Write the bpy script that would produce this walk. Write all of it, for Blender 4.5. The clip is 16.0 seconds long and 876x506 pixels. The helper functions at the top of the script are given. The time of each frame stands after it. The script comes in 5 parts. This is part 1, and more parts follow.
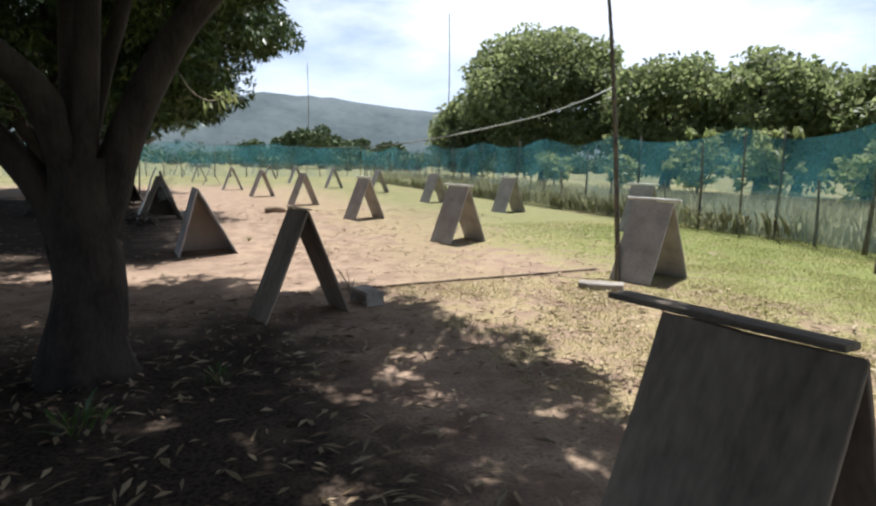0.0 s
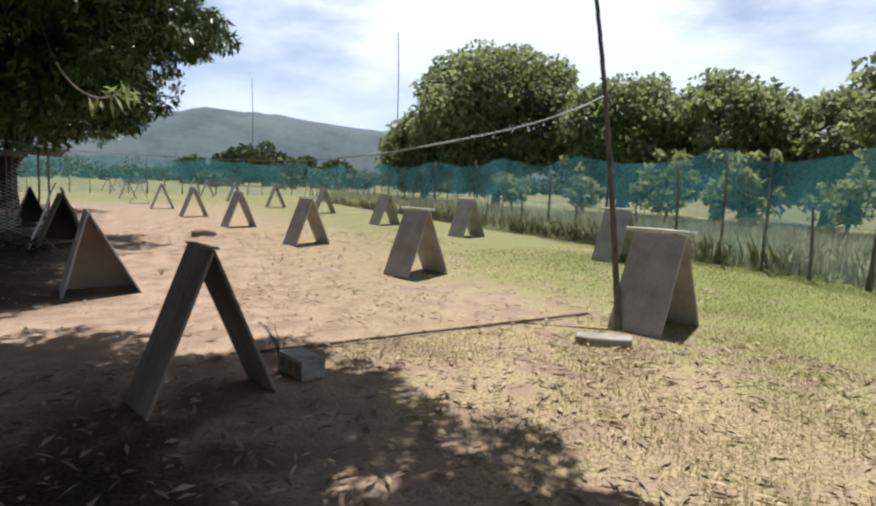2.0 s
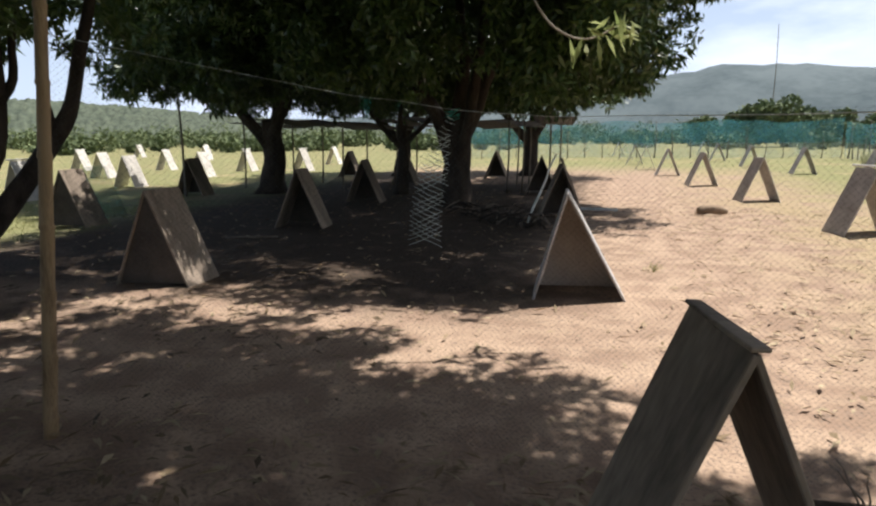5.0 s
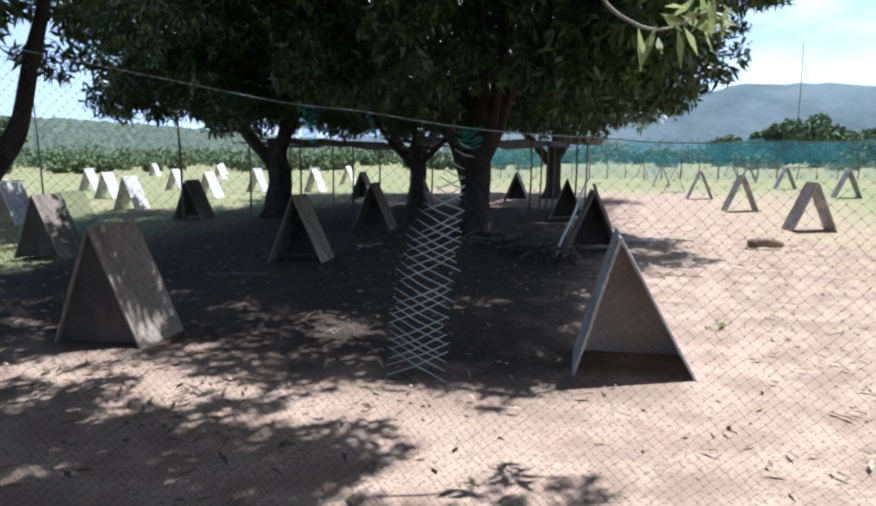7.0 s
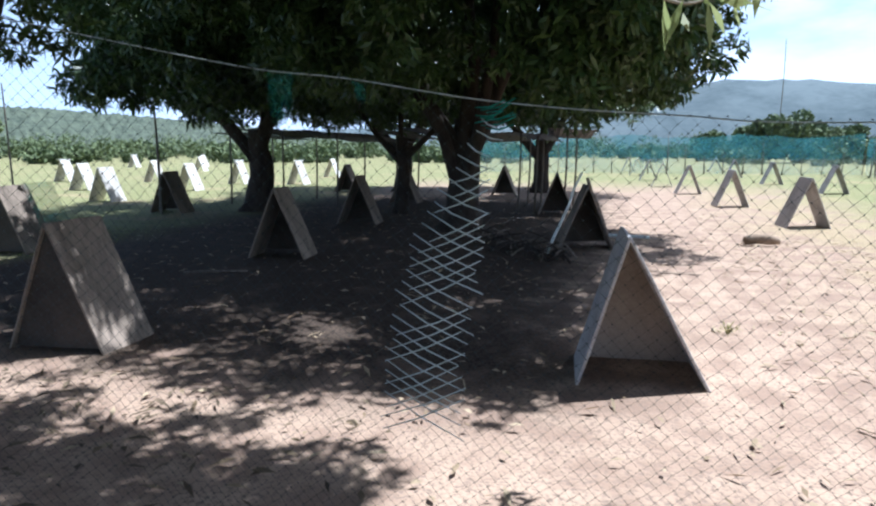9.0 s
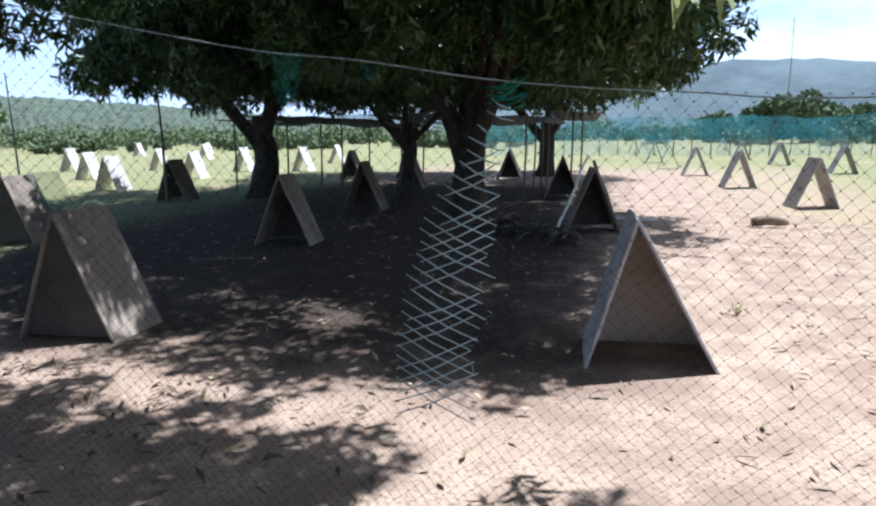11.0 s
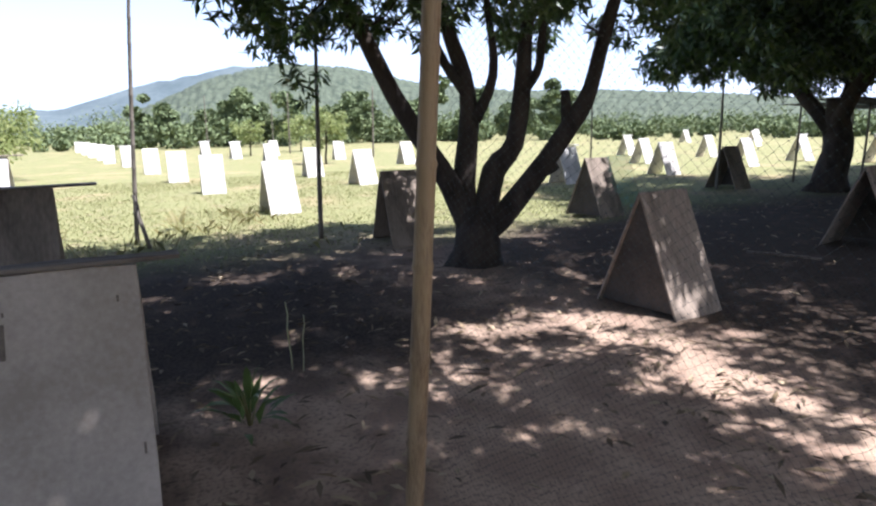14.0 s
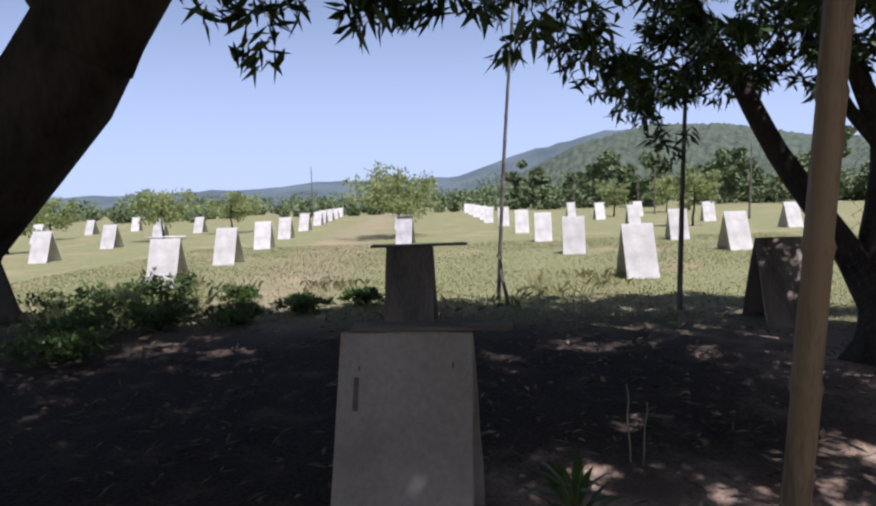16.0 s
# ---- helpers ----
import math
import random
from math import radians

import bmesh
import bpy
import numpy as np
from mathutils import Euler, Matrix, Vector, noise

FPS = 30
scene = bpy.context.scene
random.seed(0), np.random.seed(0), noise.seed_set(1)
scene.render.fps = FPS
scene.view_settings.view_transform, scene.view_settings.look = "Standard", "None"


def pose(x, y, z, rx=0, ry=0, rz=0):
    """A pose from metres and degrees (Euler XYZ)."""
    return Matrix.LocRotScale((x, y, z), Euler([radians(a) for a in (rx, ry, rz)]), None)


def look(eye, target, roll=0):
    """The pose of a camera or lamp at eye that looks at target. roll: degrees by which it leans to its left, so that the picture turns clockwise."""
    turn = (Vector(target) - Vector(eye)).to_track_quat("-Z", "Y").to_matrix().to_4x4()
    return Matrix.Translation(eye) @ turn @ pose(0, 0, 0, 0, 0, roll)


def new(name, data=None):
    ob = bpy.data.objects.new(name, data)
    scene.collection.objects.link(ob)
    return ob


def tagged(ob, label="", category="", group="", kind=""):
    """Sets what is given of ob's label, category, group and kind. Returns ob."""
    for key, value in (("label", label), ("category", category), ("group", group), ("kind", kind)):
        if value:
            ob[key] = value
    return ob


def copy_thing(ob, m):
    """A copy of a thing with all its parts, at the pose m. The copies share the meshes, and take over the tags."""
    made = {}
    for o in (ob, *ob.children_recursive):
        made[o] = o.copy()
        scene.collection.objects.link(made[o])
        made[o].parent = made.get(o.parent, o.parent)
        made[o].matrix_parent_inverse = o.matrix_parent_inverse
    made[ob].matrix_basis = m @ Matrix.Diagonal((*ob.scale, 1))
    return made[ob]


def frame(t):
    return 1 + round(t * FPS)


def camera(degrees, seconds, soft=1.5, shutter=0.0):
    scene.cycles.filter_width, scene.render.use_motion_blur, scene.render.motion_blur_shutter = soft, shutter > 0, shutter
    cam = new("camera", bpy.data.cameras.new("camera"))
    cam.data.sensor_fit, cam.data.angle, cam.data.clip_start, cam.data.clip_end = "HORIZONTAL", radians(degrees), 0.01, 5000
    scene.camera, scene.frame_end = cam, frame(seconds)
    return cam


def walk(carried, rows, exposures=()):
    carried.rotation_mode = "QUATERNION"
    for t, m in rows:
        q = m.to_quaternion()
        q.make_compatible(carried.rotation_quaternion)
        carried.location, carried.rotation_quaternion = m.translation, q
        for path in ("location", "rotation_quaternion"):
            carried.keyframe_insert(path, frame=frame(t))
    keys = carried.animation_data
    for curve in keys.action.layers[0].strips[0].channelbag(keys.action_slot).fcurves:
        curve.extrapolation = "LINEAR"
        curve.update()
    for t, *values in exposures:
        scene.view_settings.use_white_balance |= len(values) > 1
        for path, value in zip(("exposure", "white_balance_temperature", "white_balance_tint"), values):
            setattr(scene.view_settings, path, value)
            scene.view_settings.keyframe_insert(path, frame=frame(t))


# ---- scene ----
cam = camera(70.4, 16.0, soft=2.3)
PATH = [
    (0, (0.061, -0.452, 1.538), (0.884, 1.346, 1.242), 1.0),
    (0.5, (0.145, -0.041, 1.541), (0.807, 1.826, 1.266), 1.4),
    (1, (0.31, 0.359, 1.526), (0.806, 2.28, 1.271), 1.6),
    (1.5, (0.466, 0.788, 1.527), (1.182, 2.642, 1.303), 1.8),
    (2, (0.677, 1.193, 1.535), (1.654, 2.923, 1.304), 1.8),
    (2.5, (0.926, 1.616, 1.557), (1.962, 3.299, 1.254), 2.5),
    (3, (1.016, 2.066, 1.589), (1.865, 3.85, 1.28), 2.3),
    (3.5, (1.129, 2.522, 1.542), (1.581, 4.45, 1.257), 0.7),
    (4, (1.123, 2.998, 1.535), (1.11, 4.973, 1.219), 0.7),
    (4.5, (1.075, 3.393, 1.56), (0.727, 5.327, 1.186), -0.4),
    (6.8, (0.688, 4.981, 1.606), (0.033, 6.843, 1.283), -0.3),
    (7, (0.669, 5.113, 1.637), (0.106, 7.007, 1.327), -0.3),
    (7.5, (0.541, 5.365, 1.632), (0.301, 7.328, 1.331), 0.3),
    (8, (0.483, 5.455, 1.639), (0.127, 7.405, 1.376), 0.0),
    (8.5, (0.493, 5.484, 1.627), (0.042, 7.411, 1.336), -0.1),
    (9, (0.502, 5.48, 1.619), (-0.012, 7.384, 1.288), 0.1),
    (11.5, (0.486, 5.494, 1.61), (-0.045, 7.384, 1.231), -0.7),
    (12, (0.472, 5.491, 1.599), (-0.114, 7.364, 1.218), -0.5),
    (12.5, (0.425, 5.451, 1.612), (-0.379, 7.244, 1.237), -0.8),
    (13, (0.419, 5.414, 1.602), (-0.712, 7.021, 1.23), -0.4),
    (13.5, (0.339, 5.333, 1.612), (-1.156, 6.595, 1.199), 0.2),
    (14, (0.161, 5.312, 1.611), (-1.574, 6.227, 1.219), -1.2),
    (14.5, (0.066, 5.307, 1.595), (-1.789, 5.972, 1.255), -0.5),
    (15, (-0.065, 5.372, 1.593), (-2.03, 5.622, 1.32), -1.0),
    (15.5, (-0.143, 5.434, 1.631), (-2.13, 5.408, 1.411), -0.4),
    (16, (-0.146, 5.466, 1.642), (-2.132, 5.305, 1.471), -2.0),
]
walk(cam, [(t, look(eye, target, roll)) for t, eye, target, roll in PATH],
     exposures=[(0, 0.55, 6200, 12), (1.5, 0.48, 6200, 12), (2.5, 0.25, 6400, 12), (3.5, 0.15, 6100, 12), (4.5, 0.4, 6700, 13), (7.0, 0.88, 5350, 11), (11.5, 0.95, 5300, 11), (12.4, 1.08, 5300, 12), (13.0, 1.5, 5300, 15), (13.5, 1.45, 5500, 17), (14.2, 1.25, 6000, 21), (14.6, 1.05, 6300, 25), (15.3, 0.37, 6250, 23), (16, 0.27, 5750, 23)])

# ---- world, sun ----
SUN_AZ, SUN_EL = radians(42), radians(63)          # from +x towards +y, above the horizon
to_sun = Vector((math.cos(SUN_EL) * math.cos(SUN_AZ), math.cos(SUN_EL) * math.sin(SUN_AZ), math.sin(SUN_EL)))
world = bpy.data.worlds.new("sky")
scene.world = world
world.use_nodes = True
wn, wl = world.node_tree.nodes, world.node_tree.links
bg = wn["Background"]
sky = wn.new("ShaderNodeTexSky")
sky.sky_type, sky.sun_disc = "NISHITA", False
sky.sun_elevation, sky.sun_rotation = SUN_EL, math.pi / 2 - SUN_AZ
sky.dust_density, sky.air_density = 1.0, 1.0
cloud_co = wn.new("ShaderNodeTexCoord")
cloud_map = wn.new("ShaderNodeMapping")
cloud_map.inputs["Scale"].default_value, cloud_map.inputs["Location"].default_value = (1.6, 1.6, 4.5), (0.35, 0.2, 0.1)
cloud = wn.new("ShaderNodeTexNoise")
cloud.inputs["Scale"].default_value, cloud.inputs["Detail"].default_value, cloud.inputs["Roughness"].default_value = 1.6, 7, 0.55
wl.new(cloud_co.outputs["Generated"], cloud_map.inputs[0])
wl.new(cloud_map.outputs[0], cloud.inputs["Vector"])
heading = wn.new("ShaderNodeVectorMath")
heading.operation = "DOT_PRODUCT"
heading.inputs[1].default_value = (0.95, 0.55, 0.0)          # cloudier on the sun's side
wl.new(cloud_co.outputs["Generated"], heading.inputs[0])
bias = wn.new("ShaderNodeMath")
bias.operation = "MULTIPLY_ADD"
bias.inputs[1].default_value = 0.16
wl.new(heading.outputs["Value"], bias.inputs[0])
wl.new(cloud.outputs[0], bias.inputs[2])
cover = wn.new("ShaderNodeValToRGB")
cover.color_ramp.elements[0].position, cover.color_ramp.elements[1].position = 0.51, 0.68
wl.new(bias.outputs[0], cover.inputs[0])
up = wn.new("ShaderNodeSeparateXYZ")
wl.new(cloud_co.outputs["Generated"], up.inputs[0])
thin = wn.new("ShaderNodeMapRange")          # the cloud banks lie low, the sky overhead is mostly clear
thin.interpolation_type = "SMOOTHSTEP"
for key, val in (("From Min", 0.2), ("From Max", 0.7), ("To Min", 1.0), ("To Max", 0.15)):
    thin.inputs[key].default_value = val
wl.new(up.outputs[2], thin.inputs["Value"])
banks = wn.new("ShaderNodeMath")
banks.operation = "MULTIPLY"
wl.new(cover.outputs[0], banks.inputs[0])
wl.new(thin.outputs[0], banks.inputs[1])
cloudy = wn.new("ShaderNodeMix")
cloudy.data_type = "RGBA"
cloudy.inputs["B"].default_value = (17, 17.1, 17.4, 1)
wl.new(banks.outputs[0], cloudy.inputs["Factor"])
wl.new(sky.outputs[0], cloudy.inputs["A"])
low = wn.new("ShaderNodeMapRange")
low.interpolation_type = "SMOOTHSTEP"
for key, val in (("From Min", -0.02), ("From Max", 0.55), ("To Min", 0.8), ("To Max", 0.0)):
    low.inputs[key].default_value = val
wl.new(up.outputs[2], low.inputs["Value"])
haze = wn.new("ShaderNodeMix")
haze.data_type = "RGBA"
haze.inputs["B"].default_value = (9.6, 11.7, 15.0, 1)          # pale haze towards the horizon
wl.new(low.outputs[0], haze.inputs["Factor"])
wl.new(cloudy.outputs["Result"], haze.inputs["A"])
wl.new(haze.outputs["Result"], bg.inputs[0])
bg.inputs[1].default_value = 0.058
sun = new("sun", bpy.data.lights.new("sun", "SUN"))
sun.data.energy, sun.data.angle, sun.data.color = 5.0, radians(0.53), (1.0, 0.97, 0.92)
sun.matrix_world = look((0, 0, 40), Vector((0, 0, 40)) - to_sun)

rng = np.random.default_rng(7)


# ---- materials ----
def material(name, base, rough=0.8, dark=None, scale=4.0, fine=60.0, bump=0.2, amount=0.6, spec=0.3, per_object=0.0, stretch=(1, 1, 1), translucent=0.0, leaf_tint=None):
    """Two-scale noise between two colours, fine relief, optional variation per object or per loose piece."""
    m = bpy.data.materials.new(name)
    m.use_nodes = True
    n, l = m.node_tree.nodes, m.node_tree.links
    b = n["Principled BSDF"]
    dark = dark or tuple(c * 0.6 for c in base)
    co = n.new("ShaderNodeTexCoord")
    mp = n.new("ShaderNodeMapping")
    mp.inputs["Scale"].default_value = stretch
    l.new(co.outputs["Object"], mp.inputs[0])
    n1, n2 = n.new("ShaderNodeTexNoise"), n.new("ShaderNodeTexNoise")
    n1.inputs["Scale"].default_value, n1.inputs["Detail"].default_value = scale, 5
    n2.inputs["Scale"].default_value, n2.inputs["Detail"].default_value = fine, 4
    for t in (n1, n2):
        l.new(mp.outputs[0], t.inputs["Vector"])
    mixf = n.new("ShaderNodeMath")
    mixf.operation = "MULTIPLY_ADD"
    mixf.inputs[1].default_value, mixf.inputs[2].default_value = 0.45, 0.0
    add = n.new("ShaderNodeMath")
    add.operation = "ADD"
    l.new(n2.outputs[0], mixf.inputs[0])
    l.new(n1.outputs[0], add.inputs[0])
    l.new(mixf.outputs[0], add.inputs[1])
    ramp = n.new("ShaderNodeValToRGB")
    ramp.color_ramp.elements[0].position, ramp.color_ramp.elements[1].position = 0.5, 0.5 + 0.45 * amount
    ramp.color_ramp.elements[0].color, ramp.color_ramp.elements[1].color = (*dark, 1), (*base, 1)
    l.new(add.outputs[0], ramp.inputs[0])
    colour = ramp.outputs[0]
    if per_object or leaf_tint:
        if leaf_tint:
            r = n.new("ShaderNodeNewGeometry").outputs["Random Per Island"]
        else:
            r = n.new("ShaderNodeObjectInfo").outputs["Random"]
        if leaf_tint:
            rr = n.new("ShaderNodeValToRGB")
            rr.color_ramp.elements[0].color, rr.color_ramp.elements[1].color = (*leaf_tint[0], 1), (*leaf_tint[1], 1)
            l.new(r, rr.inputs[0])
            mx = n.new("ShaderNodeMix")
            mx.data_type, mx.blend_type = "RGBA", "MIX"
            mx.inputs["Factor"].default_value = 0.75
            l.new(colour, mx.inputs["A"])
            l.new(rr.outputs[0], mx.inputs["B"])
            colour = mx.outputs["Result"]
        else:
            hs = n.new("ShaderNodeHueSaturation")
            mr = n.new("ShaderNodeMapRange")
            mr.inputs["To Min"].default_value, mr.inputs["To Max"].default_value = 1 - per_object, 1 + per_object
            l.new(r, mr.inputs["Value"])
            l.new(mr.outputs[0], hs.inputs["Value"])
            l.new(colour, hs.inputs["Color"])
            colour = hs.outputs[0]
    l.new(colour, b.inputs["Base Color"])
    b.inputs["Roughness"].default_value, b.inputs["Specular IOR Level"].default_value = rough, spec
    if bump:
        bp = n.new("ShaderNodeBump")
        bp.inputs["Strength"].default_value, bp.inputs["Distance"].default_value = bump, 0.02
        l.new(add.outputs[0], bp.inputs["Height"])
        l.new(bp.outputs[0], b.inputs["Normal"])
    if translucent:
        tr, ms = n.new("ShaderNodeBsdfTranslucent"), n.new("ShaderNodeMixShader")
        l.new(colour, tr.inputs[0])
        ms.inputs[0].default_value = translucent
        l.new(b.outputs[0], ms.inputs[1])
        l.new(tr.outputs[0], ms.inputs[2])
        l.new(ms.outputs[0], n["Material Output"].inputs[0])
    return m


M_PANEL = material("weathered_fibre_cement", (0.52, 0.49, 0.465), 0.85, (0.33, 0.305, 0.285), 3.0, 45, 0.25, 0.8, per_object=0.12)
# Stain streaks, plus a dark tone that paints tree shade into the panels.
M_PANEL_DARK = material("stained_shaded_fibre_cement", (0.35, 0.28, 0.215), 0.9, (0.13, 0.105, 0.08), 2.5, 30, 0.3, 0.9, per_object=0.12, stretch=(1, 1, 0.35))
M_PANEL_WARM = material("brown_grey_fibre_cement", (0.50, 0.43, 0.355), 0.88, (0.33, 0.275, 0.22), 2.2, 40, 0.2, 0.9)
M_PANEL_PALE = material("pale_fibre_cement", (0.64, 0.61, 0.55), 0.85, (0.46, 0.43, 0.38), 3.0, 45, 0.2, 0.8, per_object=0.1)
M_PVC = material("white_plastic_bar", (0.75, 0.74, 0.70), 0.5, (0.55, 0.53, 0.48), 6, 60, 0.05)
M_BOARD = material("grey_weathered_board", (0.22, 0.18, 0.14), 0.85, (0.09, 0.07, 0.055), 5, 60, 0.3, stretch=(6, 0.7, 6))
M_BAMBOO = material("dry_bamboo", (0.34, 0.235, 0.13), 0.6, (0.17, 0.11, 0.06), 5, 50, 0.15, stretch=(3, 3, 0.4))
# Near-black tone paints a hut's shadowed inside onto its end sheet.
M_END = material("shaded_interior_board", (0.10, 0.082, 0.066), 0.9, (0.045, 0.037, 0.03), 2.5, 35, 0.2, 0.9)
M_STAIN = material("rusty_stain", (0.20, 0.165, 0.13), 0.9, (0.10, 0.08, 0.06), 9, 60, 0.1)
M_POLE = material("dark_weathered_bamboo", (0.19, 0.165, 0.13), 0.8, (0.08, 0.07, 0.06), 5, 50, 0.2, stretch=(3, 3, 0.4))
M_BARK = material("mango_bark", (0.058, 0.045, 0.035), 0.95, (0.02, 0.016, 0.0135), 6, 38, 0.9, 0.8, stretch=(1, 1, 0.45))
M_PALE_BARK = material("pale_bark", (0.34, 0.30, 0.24), 0.9, (0.18, 0.15, 0.12), 6, 40, 0.3)
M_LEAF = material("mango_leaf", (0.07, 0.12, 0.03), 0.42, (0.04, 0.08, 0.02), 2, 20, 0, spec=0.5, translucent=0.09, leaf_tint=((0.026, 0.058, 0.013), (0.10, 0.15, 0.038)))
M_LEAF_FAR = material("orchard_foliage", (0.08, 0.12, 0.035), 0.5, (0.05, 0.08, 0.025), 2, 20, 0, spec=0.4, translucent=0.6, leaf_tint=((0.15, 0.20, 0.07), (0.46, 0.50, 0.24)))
M_LEAF_LIGHT = material("pale_green_foliage", (0.20, 0.26, 0.08), 0.55, (0.13, 0.19, 0.05), 2, 20, 0, translucent=0.5, leaf_tint=((0.23, 0.29, 0.10), (0.46, 0.48, 0.22)))
M_LEAF_DIM = material("shade_weed_leaf", (0.09, 0.15, 0.035), 0.5, (0.05, 0.09, 0.02), 2, 20, 0, translucent=0.3, leaf_tint=((0.06, 0.10, 0.02), (0.14, 0.20, 0.06)))
M_WOODS = material("distant_scrub", (0.11, 0.15, 0.06), 0.8, (0.07, 0.10, 0.045), 2, 20, 0, leaf_tint=((0.085, 0.12, 0.055), (0.20, 0.24, 0.11)))
# Distance haze is mixed into both hill colours.
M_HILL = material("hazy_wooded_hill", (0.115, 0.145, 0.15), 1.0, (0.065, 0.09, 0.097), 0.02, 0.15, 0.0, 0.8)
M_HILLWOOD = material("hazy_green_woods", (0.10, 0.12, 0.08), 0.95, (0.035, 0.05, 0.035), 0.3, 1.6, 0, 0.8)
M_ROPE = material("pale_rope", (0.50, 0.52, 0.48), 0.8, (0.32, 0.34, 0.31), 20, 90, 0.2)
M_TWINE = material("net_twine", (0.06, 0.075, 0.07), 0.7, (0.035, 0.045, 0.042), 8, 50, 0)
M_TWINE_PALE = material("pale_net_twine", (0.72, 0.76, 0.72), 0.6, (0.50, 0.56, 0.52), 8, 50, 0)
M_TWINE_GREEN = material("green_net_twine", (0.05, 0.34, 0.24), 0.6, (0.02, 0.18, 0.13), 8, 50, 0, translucent=0.3)
M_CONC = material("old_concrete", (0.40, 0.365, 0.315), 0.9, (0.20, 0.18, 0.15), 6, 60, 0.5)
M_EARTH_EDGE = material("earth_edged_pipe", (0.20, 0.15, 0.11), 0.95, (0.08, 0.06, 0.045), 3, 40, 0.6)
M_SHEET = material("weathered_roof_sheet", (0.10, 0.095, 0.09), 0.6, (0.04, 0.036, 0.034), 2, 25, 0.1, spec=0.4)
M_TARP = material("blue_tarpaulin", (0.03, 0.05, 0.11), 0.5, (0.012, 0.02, 0.05), 2, 25, 0.1, spec=0.5)
M_STONE = material("dry_log", (0.30, 0.22, 0.15), 0.95, (0.12, 0.09, 0.06), 5, 50, 0.6)
M_GRASS = material("grass_blade", (0.20, 0.24, 0.08), 0.6, (0.14, 0.18, 0.05), 1, 9, 0, translucent=0.5, leaf_tint=((0.25, 0.23, 0.09), (0.52, 0.44, 0.24)))
M_GREEN = material("green_grass_blade", (0.22, 0.27, 0.09), 0.6, (0.15, 0.20, 0.06), 1, 9, 0, translucent=0.45, leaf_tint=((0.19, 0.20, 0.07), (0.38, 0.35, 0.17)))
M_LUSH = material("lush_grass_blade", (0.18, 0.24, 0.06), 0.6, (0.12, 0.17, 0.04), 1, 9, 0, translucent=0.5, leaf_tint=((0.19, 0.22, 0.06), (0.40, 0.40, 0.15)))
M_TALL = material("tall_dry_grass", (0.46, 0.46, 0.27), 0.7, (0.30, 0.33, 0.17), 1, 9, 0, translucent=0.55, leaf_tint=((0.38, 0.42, 0.24), (0.70, 0.68, 0.48)))
# Leaf litter again, with tree shade put into a darker tint.
M_LITTER_SHADE = material("shade_leaf_litter", (0.16, 0.12, 0.07), 0.8, (0.09, 0.065, 0.04), 3, 30, 0, leaf_tint=((0.06, 0.042, 0.025), (0.24, 0.18, 0.11)))
M_LITTER = material("dry_leaf_litter", (0.34, 0.26, 0.15), 0.8, (0.20, 0.14, 0.08), 3, 30, 0, leaf_tint=((0.16, 0.10, 0.05), (0.52, 0.42, 0.27)))


def net_material(name, colour, holes):
    """Woven shade cloth: colour with fine open weave."""
    m = bpy.data.materials.new(name)
    m.use_nodes = True
    n, l = m.node_tree.nodes, m.node_tree.links
    b = n["Principled BSDF"]
    b.inputs["Base Color"].default_value, b.inputs["Roughness"].default_value = (*colour, 1), 0.7
    co, no = n.new("ShaderNodeTexCoord"), n.new("ShaderNodeTexNoise")
    no.inputs["Scale"].default_value, no.inputs["Detail"].default_value = 0.7, 3
    l.new(co.outputs["Object"], no.inputs["Vector"])
    mr = n.new("ShaderNodeMapRange")
    mr.inputs["From Min"].default_value, mr.inputs["From Max"].default_value = 0.35, 0.65
    mr.inputs["To Min"].default_value, mr.inputs["To Max"].default_value = holes - 0.15, holes + 0.15
    l.new(no.outputs[0], mr.inputs["Value"])
    tl, tp, m1, m2 = n.new("ShaderNodeBsdfTranslucent"), n.new("ShaderNodeBsdfTransparent"), n.new("ShaderNodeMixShader"), n.new("ShaderNodeMixShader")
    tl.inputs[0].default_value = (*colour, 1)
    m1.inputs[0].default_value = 0.5
    l.new(b.outputs[0], m1.inputs[1])
    l.new(tl.outputs[0], m1.inputs[2])
    l.new(mr.outputs[0], m2.inputs[0])
    l.new(m1.outputs[0], m2.inputs[1])
    l.new(tp.outputs[0], m2.inputs[2])
    l.new(m2.outputs[0], n["Material Output"].inputs[0])
    return m


M_NET = net_material("teal_shade_net", (0.08, 0.27, 0.31), 0.58)
M_NET_PALE = net_material("pale_green_net", (0.34, 0.45, 0.40), 0.66)
M_NET_GREEN = net_material("green_net_scrap", (0.02, 0.20, 0.15), 0.6)


